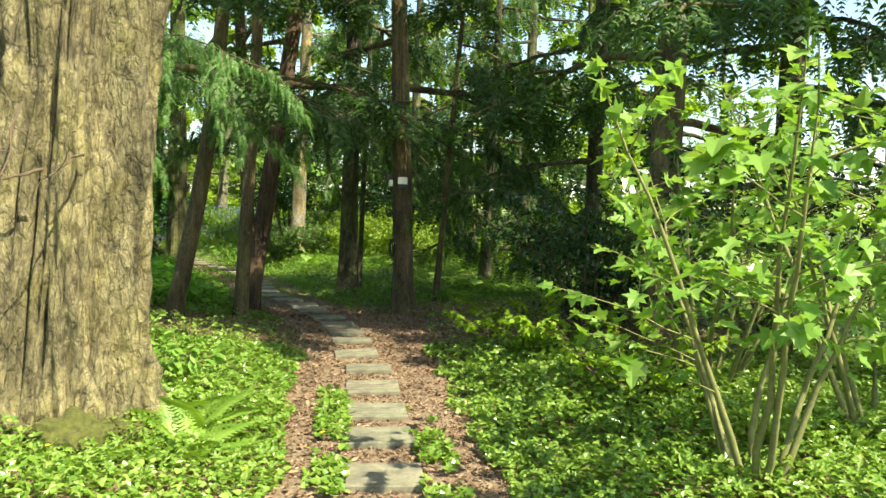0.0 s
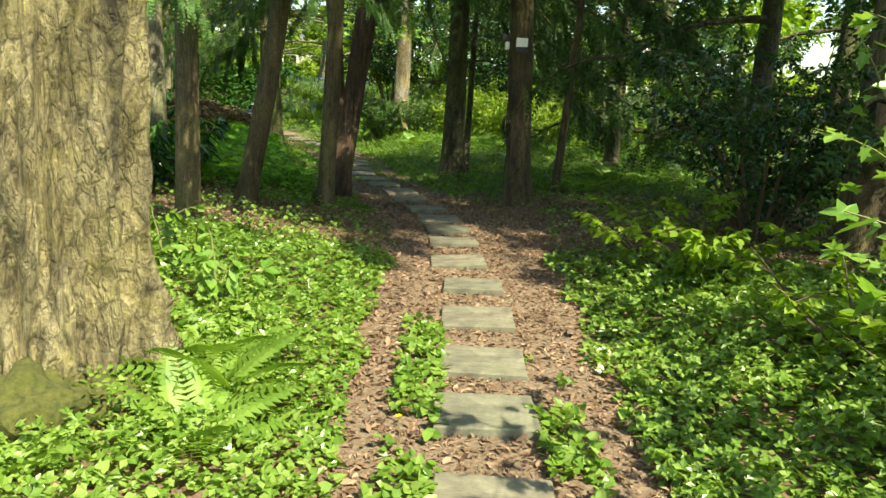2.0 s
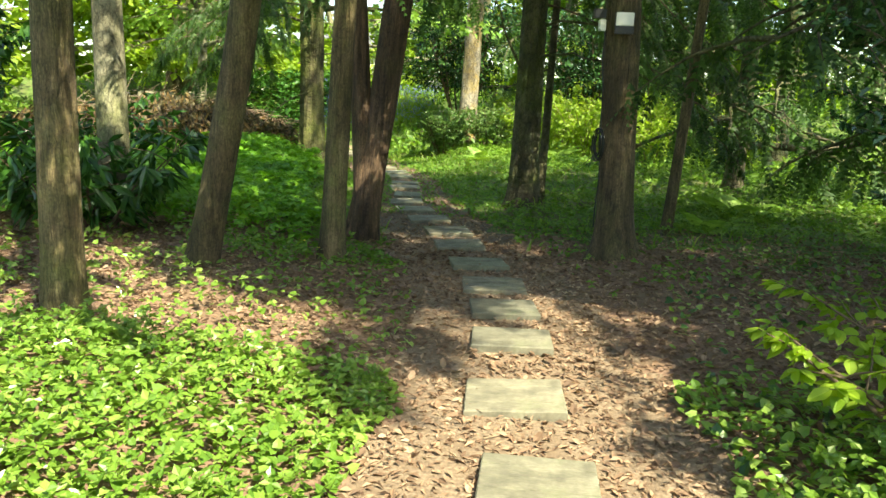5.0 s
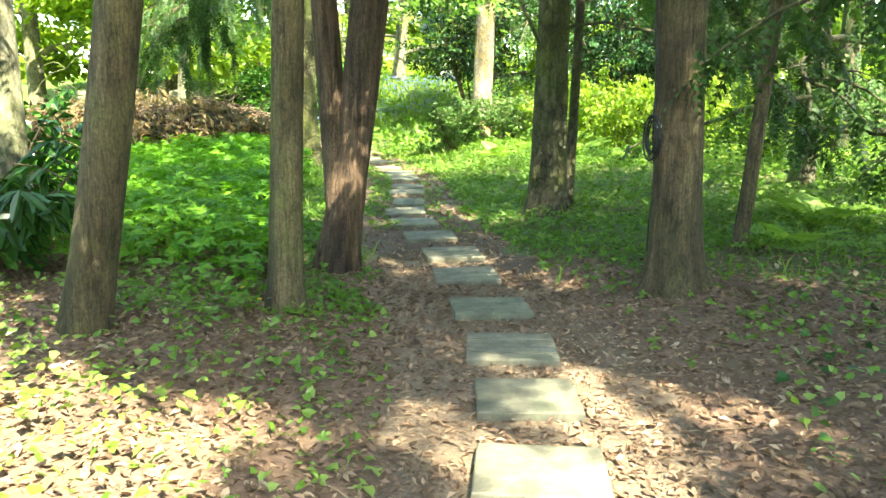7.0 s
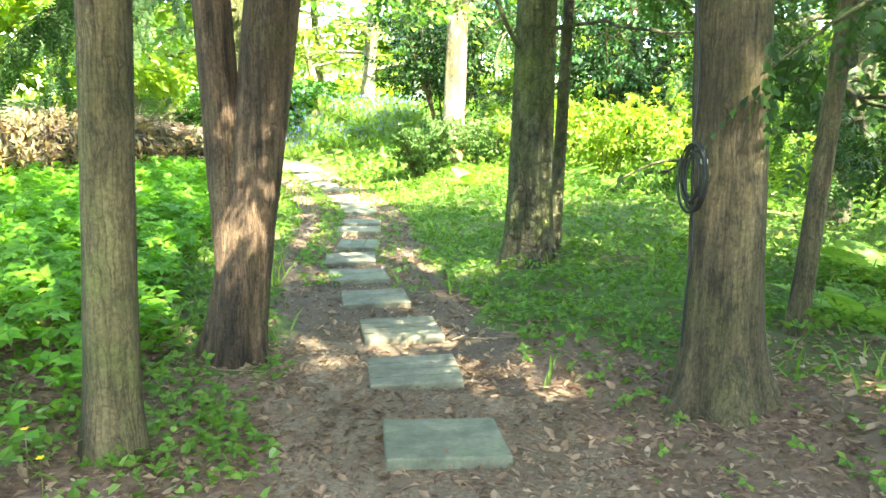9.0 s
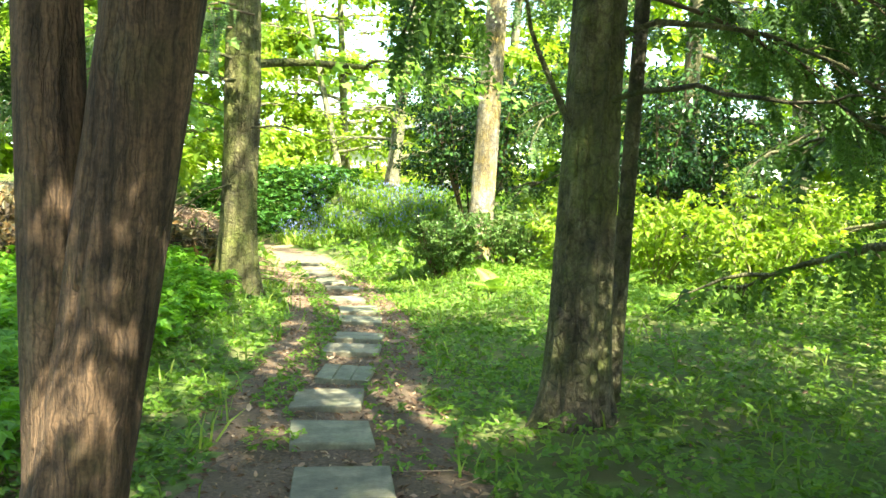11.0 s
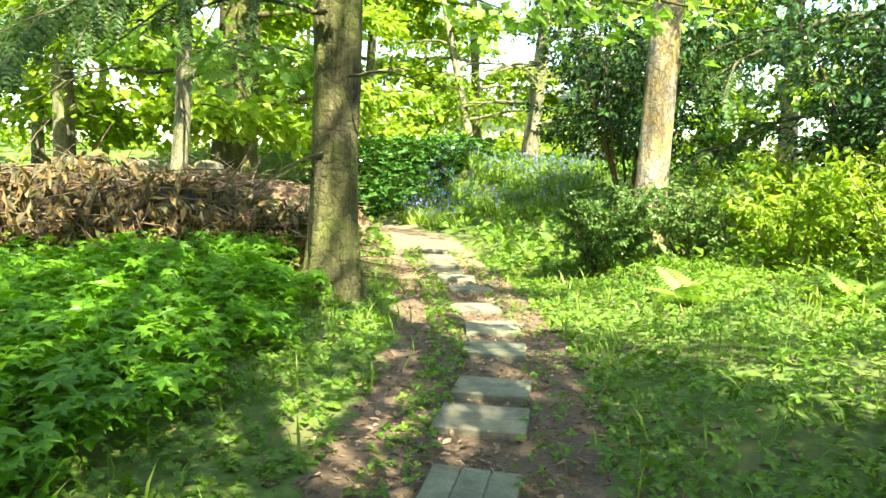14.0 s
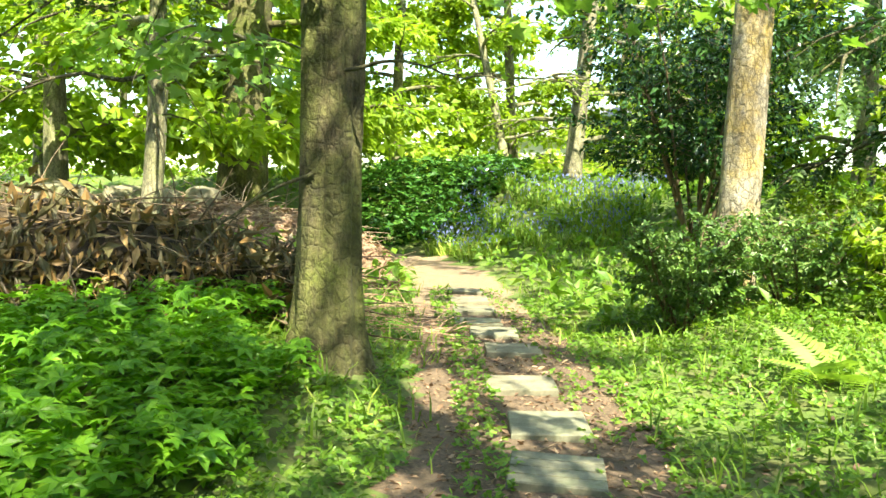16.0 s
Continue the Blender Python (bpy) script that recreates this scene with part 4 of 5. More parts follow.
# dry leaves and twigs strewn over the bank
n = 5000
u1, v1 = rng.uniform(-1, 1, n), rng.uniform(-1, 1, n)
A, B = u1 * 3.4, v1 * 1.7
p = np.stack([-12.6 + A * math.cos(PA) - B * math.sin(PA), 23.0 + A * math.sin(PA) + B * math.cos(PA), 0.07 + 1.15 * np.clip(1 - u1 ** 2 * 0.9 - v1 ** 2, 0, 1) ** 0.6 + 0.03], -1)
v, f = leaves(LONG, p, (0.08, 0.2), None, (0.0, 0.4), (0, 0.4))
under(bank, mesh_obj("dry_leaf_cover", v, f, M_DEAD, None, "brown dry leaves and stems", False, "stuff"))
tw = []
for k in range(0, 700):
    tw.append(tube(twig_path(p[k] + np.array([0, 0, 0.04]), (rng.normal(), rng.normal(), rng.normal(0.15, 0.3)), rng.uniform(0.3, 0.9), 0.15, 0.08, 4), np.linspace(0.007, 0.002, 4), 4))
v, f = join(tw)
under(bank, mesh_obj("twig_cover", v, f, plain("pale_dry_twig", (0.30, 0.22, 0.15), 0.9, 0.35), None, "thin dry twigs", True, "stuff"))


# ---- ground cover ----
def spots(n, x0, x1, y0, y1, keep):
    x, y = rng.uniform(x0, x1, n), rng.uniform(y0, y1, n)
    k = keep(x, y, beside(x, y))
    return x[k], y[k]


def clump(x, y, s=1.0, off=0.0):
    return wave(x + off, y - off, 1.7 * s) + 0.6 * wave(y, x, 4.3 * s)


def cover(name, label, n, box, keep, shape, size, mat, height, tilt=(0.15, 0.45), roll=(0, 0.45), stalks=None):
    x, y = spots(n, *box, keep)
    hh = height[0] + (height[1] - height[0]) * np.clip(0.5 + 0.45 * clump(x, y, 0.9, 3.0) + rng.normal(0, 0.25, len(x)), 0, 1.3)
    d = np.abs(beside(x, y))
    hh = hh * (0.35 + 0.65 * ease(0.6, 1.6, d))
    p = on_ground(x, y)
    p[:, 2] += hh
    ch = [leaves(shape, p, size, None, tilt, roll)]
    v, f = join(ch)
    return tagged(mesh_obj(name, v, f, mat, None, label, False, "stuff"), category="ground cover")


def not_trunk(x, y):
    k = np.ones(len(x), bool)
    for tx, ty, r in ((-2.72, 5.25, 0.62), (-3.7, 8.75, 0.17), (-3.68, 10.3, 0.2), (-3.12, 11.35, 0.16), (-3.28, 12.72, 0.25), (-0.62, 12.6, 0.3), (-2.02, 15.55, 0.34), (-6.95, 19.75, 0.34)):
        k &= np.hypot(x - tx, y - ty) > r
    return k


def near_left(x, y, d):
    lim = 9.0 + 0.35 * (x + 2) + 0.5 * wave(x, y)
    thin = np.where(y > lim, 0.12, 1.0)
    return (d < -0.70 - 0.13 * wave(x, y, 2.2)) & (rng.random(len(x)) < thin) & (y < 11.6) & not_trunk(x, y)


def near_right(x, y, d):
    lim = 8.9 - 0.1 * x + 0.4 * wave(x, y)
    thin = np.where(y > lim, 0.10, 1.0)
    return (d > 0.74 + 0.13 * wave(x, y, 2.2)) & (rng.random(len(x)) < thin) & (y < 12.6)


cover("ground_ivy", "low carpet of bright ground ivy", 62000, (-6.0, -0.4, 1.5, 11.6), near_left, IVY_LEAF, (0.025, 0.056), M_IVY, (0.02, 0.15))
cover("ground_elder_carpet", "low three-part leaves among the ivy", 22000, (-6.0, -0.4, 1.5, 10.0), near_left, TREFOIL, (0.04, 0.085), M_IVY, (0.06, 0.20))
cover("ground_ivy", "low carpet of ground ivy in half shade", 58000, (-0.2, 5.0, 1.5, 12.6), near_right, IVY_LEAF, (0.025, 0.056), M_IVY, (0.02, 0.14))
cover("dark_ivy", "dark ivy leaves creeping between other plants", 9000, (-0.2, 5.5, 1.2, 12.6), near_right, IVY_LEAF, (0.04, 0.07), M_IVY_DARK, (0.0, 0.09))
cover("ground_elder_carpet", "taller three-part leaves under the shrubs", 18000, (0.3, 5.0, 1.5, 8.5), near_right, TREFOIL, (0.045, 0.09), M_IVY, (0.06, 0.24))


def mid_path(x, y, d):
    lane = np.minimum(np.abs(d + 0.37), np.abs(d - 0.37))
    return (lane < 0.13) & (clump(x, y, 1.1, 1.0) > 0.05)


cover("path_weeds", "tufts of small weeds growing beside the slabs", 9000, (-1.4, 0.6, 4.0, 7.0), mid_path, IVY_LEAF, (0.03, 0.06), M_IVY, (0.03, 0.17))
cover("path_weeds", "tufts of small weeds growing beside the far slabs", 26000, (-9, -2.6, 14.4, 25), lambda x, y, d: (np.minimum(np.abs(d + 0.37), np.abs(d - 0.37)) < 0.15) & (clump(x, y, 1.1, 1.0) > -0.35) & (rng.random(len(x)) < np.where(d < 0, 1, 0.4)), TREFOIL, (0.04, 0.08), M_SMALL, (0.02, 0.16))


def herb_zone(x, y, d):
    near = ease(10.9, 13.2, y - 0.25 * (x + 3.5))
    return (d < -0.85 - 0.2 * wave(x, y, 2.0)) & (rng.random(len(x)) < near) & (off_pile(x, y)) & not_trunk(x, y)


def weed_zone(x, y, d):
    near = ease(9.9, 11.8, y - 0.2 * (x + 3.5)) * np.where((y < 12.5) & (clump(x, y, 0.8, 2.0) < -0.05), 0.15, 1.0)
    return (d < -0.85 - 0.2 * wave(x, y, 2.0)) & (d > -2.6) & (rng.random(len(x)) < near) & off_pile(x, y) & not_trunk(x, y)


def tall_zone(x, y, d):
    return herb_zone(x, y, d) & (d < -1.35 - 0.3 * wave(x, y, 1.5)) & (np.hypot(x + 6.95, y - 19.75) > 0.7)


cover("ground_elder", "lush knee-low carpet of bright green ground elder", 24000, (-13, -3.2, 11.0, 22.0), tall_zone, FIVE, (0.09, 0.19), M_HERB, (0.16, 0.34), (0.05, 0.3), (0, 0.3))
cover("ground_elder", "lower leaves of the ground elder carpet", 16000, (-13, -3.2, 11.0, 22.0), tall_zone, TREFOIL, (0.09, 0.16), M_HERB, (0.05, 0.22))
cover("low_weeds", "low small-leaved weeds along the path's edge", 36000, (-9, -1.8, 9.8, 24.0), weed_zone, TREFOIL, (0.05, 0.10), M_SMALL, (0.01, 0.14))


def right_zone(x, y, d):
    near = np.maximum(ease(12.4, 14.2, y + 0.3 * wave(x, y)), 0.1 * (y > 11.0))
    return (d > 0.66 + 0.12 * wave(x, y, 2.0)) & (rng.random(len(x)) < near * np.where(clump(x, y, 0.5) > -0.75, 1, 0.35)) & not_trunk(x, y)


cover("low_weeds", "carpet of small bright green leaves", 52000, (-7.6, 4.5, 11.0, 24.5), right_zone, TREFOIL, (0.05, 0.10), M_SMALL, (0.01, 0.15))
x, y = spots(16000, -9.5, 4.0, 12.6, 30.0, lambda x, y, d: (np.abs(d) > 0.6) & (np.abs(d) < 4.5) & (clump(x, y, 0.6, 5) > -0.2) & (rng.random(len(x)) < np.where(y > 19, 1, 0.35)))
v, f = leaves(BLADE, on_ground(x, y), (0.12, 0.26), None, (1.15, 0.3), (0, 0.3))
tagged(mesh_obj("grass", v, f, M_GRASS, None, "thin soft grass among the weeds", False, "stuff"), category="grass")
# the sunny banks beyond
x, y = spots(26000, -26, 6, 22.5, 44, lambda x, y, d: (np.abs(d) > 0.8) & (np.hypot(x + 12.6, y - 23) > 1.5))
v, f = leaves(LEAN, on_ground(x, y, 0.05) + np.stack([0 * x, 0 * x, rng.uniform(0, 0.28, len(x))], -1), (0.10, 0.24), None, (0.3, 0.5), (0, 0.5))
tagged(mesh_obj("bank_weeds", v, f, M_SMALL, None, "sunlit green weeds on the far banks", False, "stuff"), category="ground cover")
x, y = spots(2600, -16.5, -11.0, 29.8, 33.5, lambda x, y, d: (np.abs(d) > 0.8))
v, f = leaves(TREFOIL, on_ground(x, y, 0.1) + np.stack([0 * x, 0 * x, rng.uniform(0, 0.5, len(x))], -1), (0.2, 0.36), None, (0.1, 0.4), (0, 0.4))
tagged(mesh_obj("bramble_bank", v, f, M_LAUREL, None, "dense dark green bramble mound", False, "stuff"), category="ground cover")
x, y = spots(2000, -12.0, -7.2, 28.6, 32.2, lambda x, y, d: (np.abs(d) > 0.9) & (clump(x, y, 0.7) > -0.35))
z = rng.uniform(0.28, 0.62, len(x))
v, f = leaves(NARROW, on_ground(x, y) + np.stack([0 * x, 0 * x, z], -1), (0.05, 0.10), None, (-0.8, 0.5), (0, 0.5))
tagged(mesh_obj("bluebells", v, f, M_BLUE, None, "drift of blue bluebell flowers on the bank", False, "stuff"), category="flowers")
v, f = leaves(BLADE, on_ground(np.repeat(x, 2) + rng.normal(0, 0.06, 2 * len(x)), np.repeat(y, 2) + rng.normal(0, 0.06, 2 * len(x))), (0.25, 0.5), None, (1.15, 0.3), (0, 0.3))
tagged(mesh_obj("bluebell_leaves", v, f, M_GRASS, None, "strap leaves under the bluebells", False, "stuff"), category="ground cover")

# plants run on beyond the walk on all sides
x, y = spots(52000, -24, 20, -14, 26, lambda x, y, d: (np.abs(d) > 1.0) & ~((np.abs(d) < 5.2) & (y > 1.5)) & ~((d < 0) & (y > 11) & (x > -13)) & (rng.random(len(x)) < np.where(np.abs(d) < 9, 1, 0.5)) & off_pile(x, y, 1.1))
v, f = leaves(LEAN, on_ground(x, y, 0.02) + np.stack([0 * x, 0 * x, rng.uniform(0, 0.22, len(x))], -1), (0.10, 0.22), None, (0.2, 0.45), (0, 0.45))
tagged(mesh_obj("woodland_weeds", v, f, M_IVY, None, "mixed low weeds spreading under the trees", False, "stuff"), category="ground cover")

# fallen leaves, bark chips and twigs
x, y = spots(70000, -7.5, 4.5, 1.0, 25, lambda x, y, d: rng.random(len(x)) < np.where(np.abs(d) < 0.85, np.where(y < 13, 0.55, 0.22), np.where((y > 8.2) & (y < 14), 0.8, 0.08)))
v, f = leaves(CURLED, on_ground(x, y, 0.006), (0.025, 0.07), None, (0.0, 0.28), (0, 0.28))
cx, cy = spots(210000, -7.0, 3.0, 1.5, 25, lambda x, y, d: (rng.random(len(x)) < np.where(np.abs(d) < 0.85, 1.0, np.where((y > 8.5) & (y < 13.5), 0.85, 0.0))) & (rng.random(len(x)) < np.where(y < 13, 1.0, 0.28)))
v, f = join([(v, f), leaves(CHIP, on_ground(cx, cy, 0.007), (0.02, 0.06), None, (0.05, 0.3), (0, 0.4))])
tagged(mesh_obj("fallen_leaves", v, f, M_DEAD, None, "brown fallen leaves and bark chips on the soil", False, "stuff"), category="leaf litter")
tw = []
x, y = spots(520, -6.5, 3.5, 2.0, 23, lambda x, y, d: (np.abs(d) < 1.0) | ((y > 8.5) & (y < 14)))
for px, py in zip(x, y):
    a = rng.uniform(0, 6.28)
    p = twig_path((px, py, 0.0), (math.cos(a), math.sin(a), 0), rng.uniform(0.1, 0.4), 0, 0.10, 4)
    p[:, 2] = ground_z(p[:, 0], p[:, 1]) + 0.014
    tw.append(tube(p, np.linspace(0.004, 0.002, 4), 4))
v, f = join(tw)
tagged(mesh_obj("fallen_twigs", v, f, plain("fallen_twig", (0.24, 0.17, 0.11), 0.9, 0.4), None, "thin dry twigs lying on the path", True, "stuff"), category="twigs")


def fern(at, n, size, tilt=0.62, mat=M_FERN, label="pale green fern with arching feathery fronds"):
    z = float(ground_z([at[0]], [at[1]])[0])
    root = thing("fern", label, "fern", (at[0], at[1], z), "ferns")
    for k in range(n):
        v, f = leaves(FROND, np.array([(at[0], at[1], z)]), (size * 0.75, size * 1.1), np.array([k * 2.4 + rng.uniform(-0.3, 0.3)]), (tilt, 0.2), (0, 0.15))
        under(root, mesh_obj("frond", v, f, mat))


for fx, fy, fn, fs in ((-1.75, 5.35, 16, 0.6), (-1.65, 4.85, 14, 0.52), (-1.95, 5.75, 13, 0.55), (-2.1, 4.3, 9, 0.4), (0.75, 15.2, 13, 0.85), (0.3, 13.9, 9, 0.6), (-3.6, 20.8, 10, 0.6), (-2.2, 21.2, 11, 0.7), (-9.0, 30.2, 12, 0.8), (-9.8, 29.4, 11, 0.7), (-8.0, 31.0, 12, 0.8), (-1.2, 20.0, 9, 0.6)):
    fern((fx, fy), fn, fs)
# mossy root cushions
for mx, my, mr, mh in ((-2.33, 4.72, 0.26, 0.20), (-2.1, 4.95, 0.2, 0.12)):
    bm = bmesh.new()
    bmesh.ops.create_icosphere(bm, subdivisions=4, radius=1.0)
    for vv in bm.verts:
        k = 1 + 0.3 * noise.noise(vv.co * 2.2 + Vector((mx, my, 0))) + 0.08 * noise.noise(vv.co * 9)
        vv.co = Vector((vv.co.x * mr * k, vv.co.y * mr * k, vv.co.z * mh * k))
    me = bpy.data.meshes.new("moss_cushion")
    bm.to_mesh(me)
    bm.free()
    me.materials.append(M_MOSS)
    ob = new("moss_cushion", me)
    ob.location = (mx, my, float(ground_z([mx], [my])[0]))
    tagged(ob, "cushion of olive green moss at a trunk's foot", "moss")
# yellow flowers
for k, (fx, fy) in enumerate(((-3.2, 11.05), (-0.78, 5.0), (-1.1, 4.2), (-2.2, 4.15), (-3.0, 10.9))):
    z = float(ground_z([fx], [fy])[0])
    root = thing("yellow_flower", "small yellow flower on a thin stem", "flower", (fx, fy, z), "yellow flowers")
    v, f = tube(np.array([(fx, fy, z - 0.01), (fx + 0.01, fy, z + 0.1), (fx, fy + 0.01, z + 0.19)]), [0.002, 0.002, 0.0015], 5)
    under(root, mesh_obj("stem", v, f, M_TWIG_GREEN))
    v, f = leaves(OVAL, np.repeat([(fx, fy + 0.01, z + 0.19)], 6, 0), (0.018, 0.02), np.arange(6) * 1.047, (0.35, 0.05), (0, 0.05))
    under(root, mesh_obj("petals", v, f, M_YELLOW))


# ---- fittings on the tall conifer ----
def box(name, size, mat, parent, at, bevel=0.006, rz=0.0, label=""):
    bm = bmesh.new()
    bmesh.ops.create_cube(bm, size=1.0, matrix=Matrix.Diagonal((*size, 1)))
    bmesh.ops.bevel(bm, geom=bm.edges[:], offset=bevel, segments=2, affect="EDGES")
    me = bpy.data.meshes.new(name)
    bm.to_mesh(me)
    bm.free()
    me.materials.append(mat)
    ob = new(name, me)
    ob.parent = parent
    ob.matrix_basis = pose(*at, 0, 0, rz)
    return tagged(ob, label)


lamp = new("floodlight")
lamp.matrix_world = pose(-0.70, 12.36, 2.25, 0, 0, 8)
tagged(lamp, "small pale floodlight fixed to a tree trunk", "floodlight")
box("housing", (0.17, 0.05, 0.19), M_BLACK, lamp, (0, 0, -0.02))
box("front_panel", (0.155, 0.012, 0.115), M_WHITE, lamp, (0, -0.031, 0.012), 0.004, label="off-white front panel")
box("bracket", (0.05, 0.12, 0.04), M_BLACK, lamp, (0, 0.07, -0.03))
sensor = new("junction_box")
sensor.matrix_world = pose(-0.90, 12.46, 2.25, 0, 0, 20)
tagged(sensor, "small grey junction box with a black lamp on a trunk", "junction box")
box("housing", (0.06, 0.06, 0.10), M_WHITE, sensor, (0, 0, -0.03))
box("cover", (0.11, 0.07, 0.08), M_BLACK, sensor, (-0.03, 0, 0.07))
coil = thing("cable_coil", "coil of black cable hung on a trunk", "cable", (-0.85, 12.38, 1.17))
th = np.linspace(0, 2 * math.pi * 5, 150)
sw = 1 + 0.22 * np.sin(th * 0.23 + 1)
cp = np.stack([-0.85 + 0.04 * sw * np.cos(th) + 0.012 * np.sin(th * 0.37), 12.39 - 0.05 * sw * np.cos(th) + 0.012 * np.sin(th * 0.2), 1.17 + 0.125 * sw * np.sin(th) - 0.02 * sw], -1)
v, f = tube(cp, np.full(150, 0.0065), 8)
under(coil, mesh_obj("loop", v, f, M_BLACK, None, "", True))
zz = np.linspace(0.35, 2.25, 30)
ix = [int(np.argmin(np.abs(lt_ax[:, 2] - q))) for q in zz]
cp = np.stack([lt_ax[ix, 0] - lt_R[ix] * 0.98 + 0.008 * np.sin(zz * 9), lt_ax[ix, 1] - 0.09, zz], -1)
v, f = tube(cp, np.full(30, 0.007), 6)
under(coil, mesh_obj("cable", v, f, M_BLACK, None, "", True))
box("hook", (0.03, 0.03, 0.03), M_WHITE, coil, (0.04, -0.02, 0.05), 0.006)


# ---- hanging boughs, far woods and distance ----
def bough(at, way, length, droop, mat, per=60, size=(0.10, 0.24)):
    """A low side bough with drooping flat sprays, joined to its trunk."""
    p = twig_path(at, way, length, droop, 0.06, 10)
    twigs, paths = [], [p]
    for k in range(12):
        q = p[rng.integers(2, 10)]
        a = math.atan2(way[1], way[0]) + rng.choice([-1, 1]) * rng.uniform(0.3, 1.0)
        p2 = twig_path(q, (math.cos(a), math.sin(a), -0.15), length * rng.uniform(0.2, 0.35), 0.7, 0.06, 6)
        twigs.append(tube(p2, np.linspace(0.006, 0.002, 6), 4))
        paths.append(p2)
    root = thing("conifer_bough", "low conifer bough with hanging feathery sprays", "bough", at, "hanging boughs")
    under(root, mesh_obj("branch", *tube(p, np.linspace(0.018, 0.004, 10), 6), M_TWIG, None, "", True))
    for v, f in twigs:
        under(root, mesh_obj("twig", v, f, M_TWIG, None, "", True))
    v, f = foliage_on(paths, per, SPRAY_HANG, size, 0.07, (-1.1, 0.35), 0.15)
    under(root, mesh_obj("sprays", v, f, mat))


bough((-3.6, 8.8, 3.3), (0.75, -0.55, 0.05), 1.7, 0.35, M_CONIFER_PALE, 110, (0.08, 0.18))
bough((-3.7, 8.8, 2.9), (0.35, -0.8, 0.05), 1.4, 0.4, M_CONIFER_PALE, 110, (0.08, 0.18))
bough((-3.55, 8.8, 3.7), (0.76, -0.62, -0.05), 2.3, 0.2, M_CONIFER_PALE, 110, (0.08, 0.17))
bough((-3.2, 10.5, 3.2), (0.5, -0.8, 0.05), 1.9, 0.4, M_CONIFER_PALE, 110, (0.08, 0.18))
bough((-3.1, 11.3, 3.4), (0.9, -0.3, 0.05), 1.6, 0.35, M_CONIFER, 70)
bough((-0.6, 12.6, 3.6), (-0.6, -0.8, 0.0), 2.0, 0.3, M_CONIFER, 70)
bough((-0.5, 12.6, 3.3), (0.9, -0.2, 0.0), 2.2, 0.55, M_CONIFER, 60)
bough((-2.0, 15.6, 3.6), (0.9, -0.5, 0.1), 2.6, 0.7, M_CONIFER, 50)
bough((-2.0, 15.6, 3.3), (0.95, 0.3, 0.1), 2.4, 0.75, M_CONIFER, 50)
bough((-1.9, 15.7, 3.3), (0.8, -0.3, 0.0), 2.4, 0.9, M_CONIFER, 45)
bough((-1.85, 15.7, 2.8), (0.9, 0.1, 0.0), 2.1, 0.8, M_CONIFER_PALE, 40)
bough((-1.8, 15.8, 3.8), (0.7, 0.5, 0.1), 2.9, 0.85, M_CONIFER, 45)
bough((-0.1, 13.7, 2.9), (0.9, 0.2, 0.0), 2.0, 0.8, M_CONIFER_PALE, 40)
bough((-2.1, 15.6, 4.0), (-0.8, -0.5, 0.1), 2.4, 0.5, M_CONIFER, 55)
bough((-3.3, 12.8, 3.4), (-0.9, 0.5, 0.1), 2.4, 0.6, M_CONIFER, 55)
bough((-6.9, 19.8, 3.8), (-0.7, -0.9, 0.1), 2.6, 0.5, M_CONIFER, 55)
bough((-7.1, 19.65, 3.9), (0.05, -1.0, -0.08), 3.0, 0.42, M_CONIFER, 60, (0.10, 0.24))
bough((-7.15, 19.65, 3.6), (-0.4, -0.95, -0.05), 3.0, 0.42, M_CONIFER, 60, (0.10, 0.24))

def woodland_tree(fx, fy, th_, per, limbs):
    tree("woodland_tree", "tall broadleaved tree in fresh spring leaf", (fx, fy), (fx + rng.normal(0, 0.5), fy, th_), rng.uniform(0.14, 0.28), M_BARK_GREY, (limbs, 2.0, th_ - 0.5, 4.8, 0.3, 0.3),
         (M_FARLEAF, FLAKE, per * 2, (0.15, 0.36), 0.36, (-0.3, 0.5)), group="woodland trees", segs=16, rings=26)


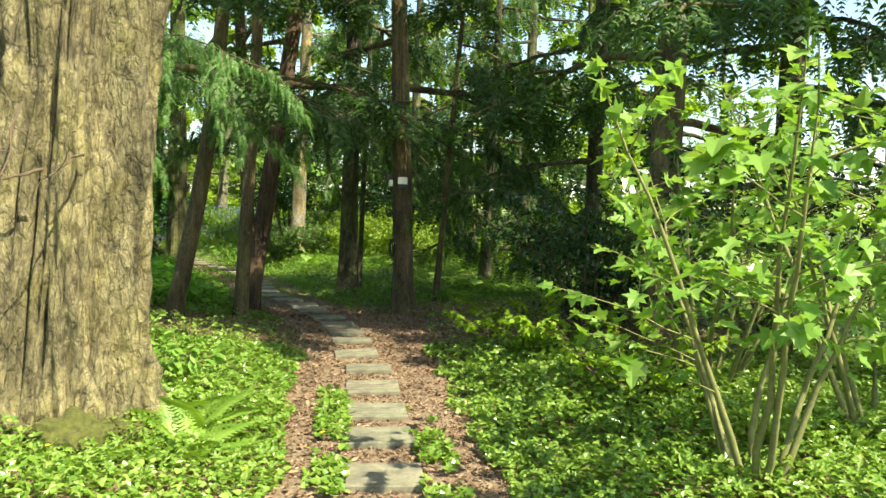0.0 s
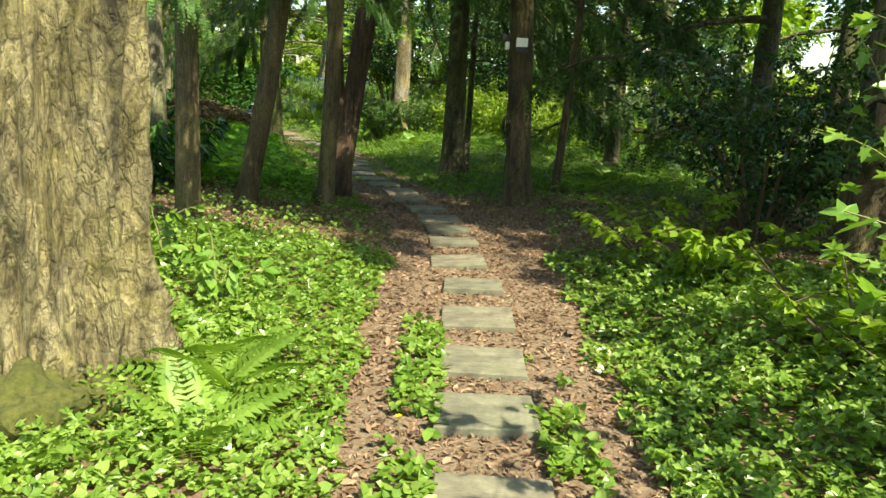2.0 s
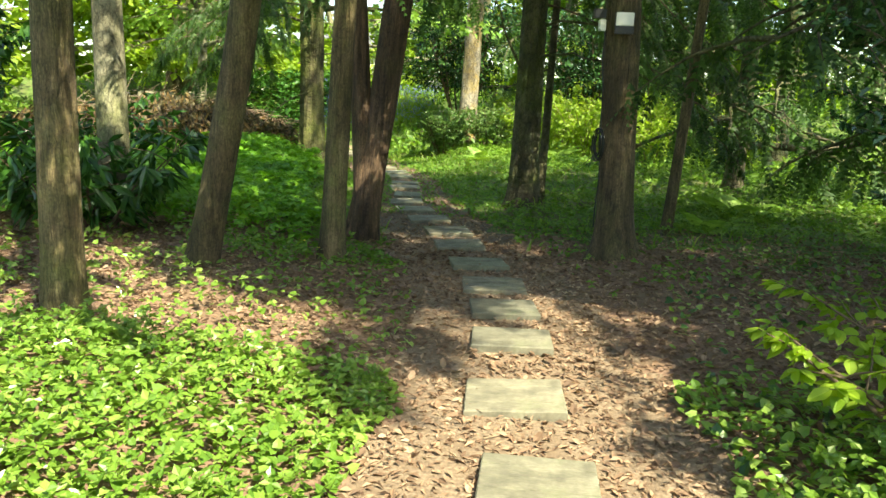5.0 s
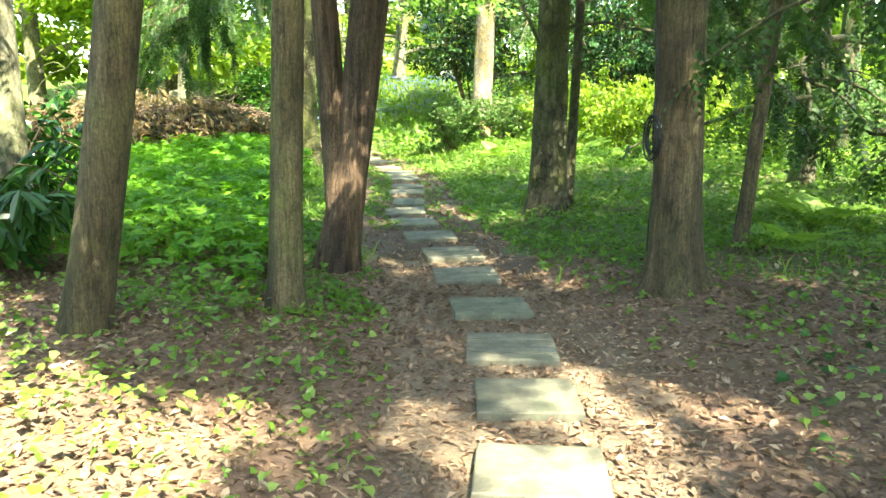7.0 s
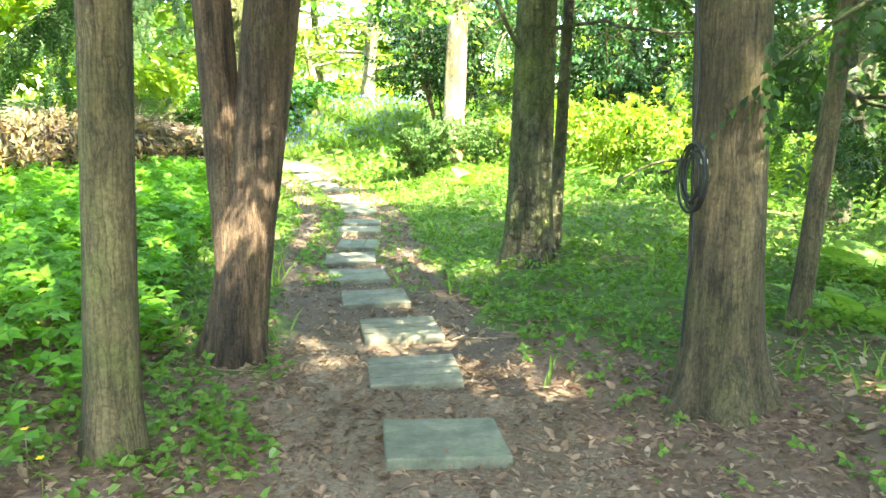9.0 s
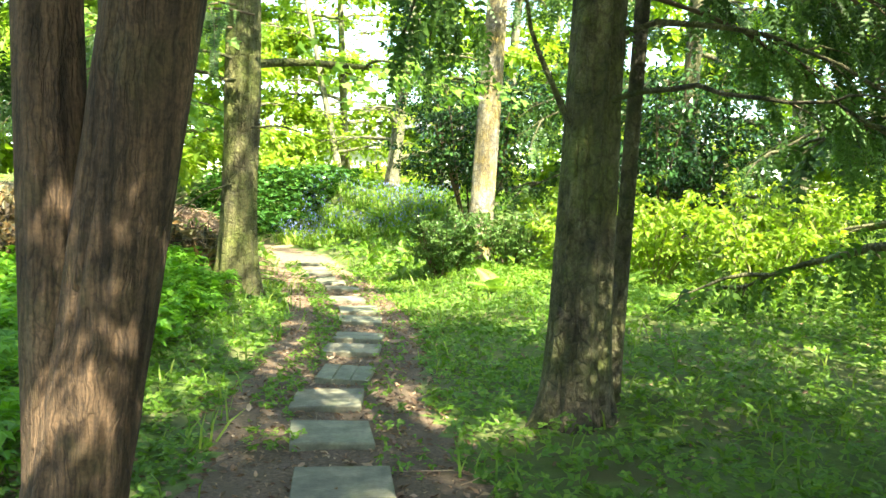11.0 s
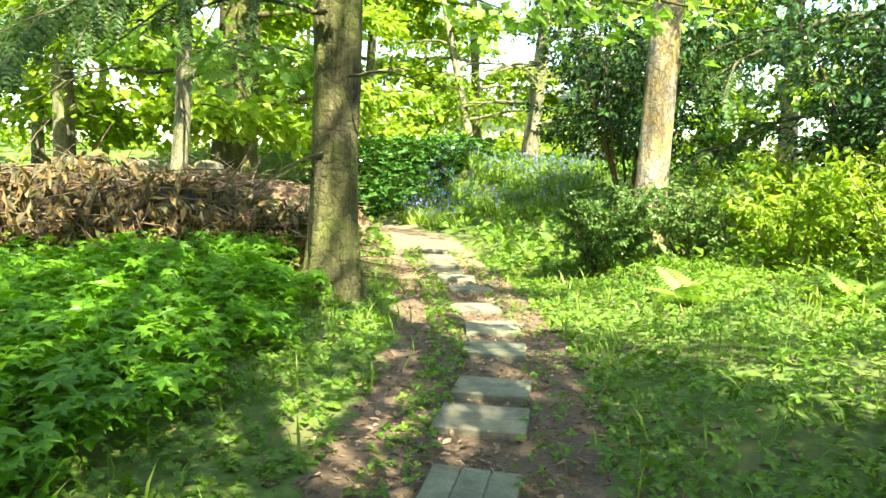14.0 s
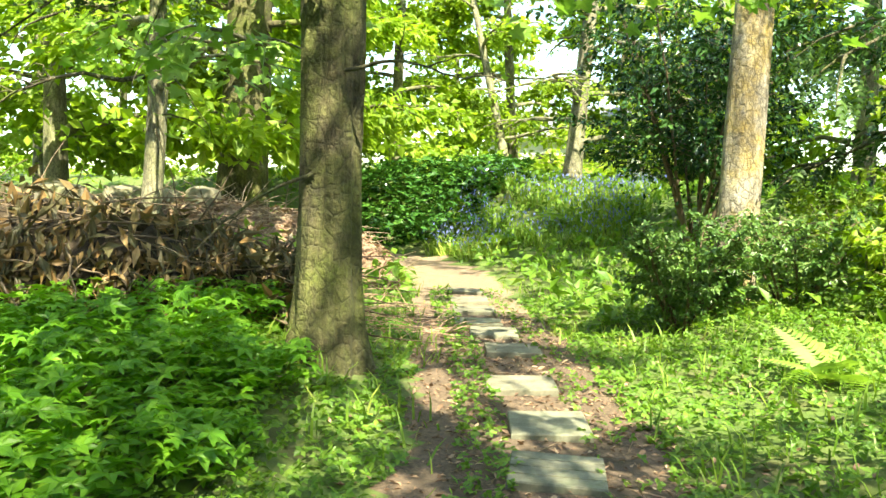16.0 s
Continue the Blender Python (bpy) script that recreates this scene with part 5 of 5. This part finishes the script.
for i in range(38):
    a = math.radians(9.5 * i + rng.uniform(-3, 3))
    ahead = 50 < math.degrees(a) % 360 < 165
    r = rng.uniform(31, 40) if ahead else rng.uniform(28, 40)
    woodland_tree(-4 + r * math.cos(a), 14 + r * math.sin(a), rng.uniform(11, 15), 27 if ahead else 5, 15 if ahead else 6)
for fx, fy in ((-17.5, 24.5), (-19.5, 31.5), (-14.0, 39.0), (-8.0, 41.0), (-17.0, 36.0), (-3.5, 37.0), (-22.0, 27.0), (-20.0, 20.0), (-15.5, 16.5), (-14.0, 11.0), (-11.5, 43.5), (2.0, 33.0), (5.5, 27.0)):
    woodland_tree(fx, fy, rng.uniform(11, 14), 28, 15)
# undergrowth under the far trees
n = 20000
a, r = rng.uniform(0, 2 * math.pi, n), rng.uniform(26, 58, n)
x, y = -4 + r * np.cos(a), 14 + r * np.sin(a)
hgt = np.clip(1.3 + 0.9 * wave(x, y, 0.35), 0.2, 3) * np.where((x < -4) & (y > 24) & (r < 44), 0.2, 1.0)
k = np.abs(beside(x, y)) > 2.0
x, y, hgt = x[k], y[k], hgt[k]
v, f = leaves(LEAN, on_ground(x, y) + np.stack([0 * x, 0 * x, hgt * rng.uniform(0, 1, len(x)) ** 0.7], -1), (0.25, 0.5), None, (0, 0.6), (0, 0.6))
tagged(mesh_obj("far_undergrowth", v, f, M_FARLEAF, None, "leafy undergrowth below the far trees", False, "stuff"), category="undergrowth")

house = thing("far_house", "pale house glimpsed far off between the trees", "house", (-17.5, 56.0, 1.4))
box("wall", (9, 6, 3.0), M_FARWALL, house, (0, 0, 1.5), 0.02)
bm = bmesh.new()
rv = [bm.verts.new(c) for c in ((-4.8, -3.4, 3.0), (4.8, -3.4, 3.0), (4.8, 3.4, 3.0), (-4.8, 3.4, 3.0), (-4.8, 0, 4.9), (4.8, 0, 4.9))]
for c in ((0, 1, 5, 4), (2, 3, 4, 5), (0, 4, 3), (1, 2, 5), (3, 2, 1, 0)):
    bm.faces.new([rv[q] for q in c])
me = bpy.data.meshes.new("roof")
bm.to_mesh(me)
bm.free()
me.materials.append(M_ROOF)
new("roof", me).parent = house
for wx in (-3, -1, 1, 3):
    box("window", (0.9, 0.06, 1.2), M_BLACK, house, (wx, -3.0, 1.6), 0.01)
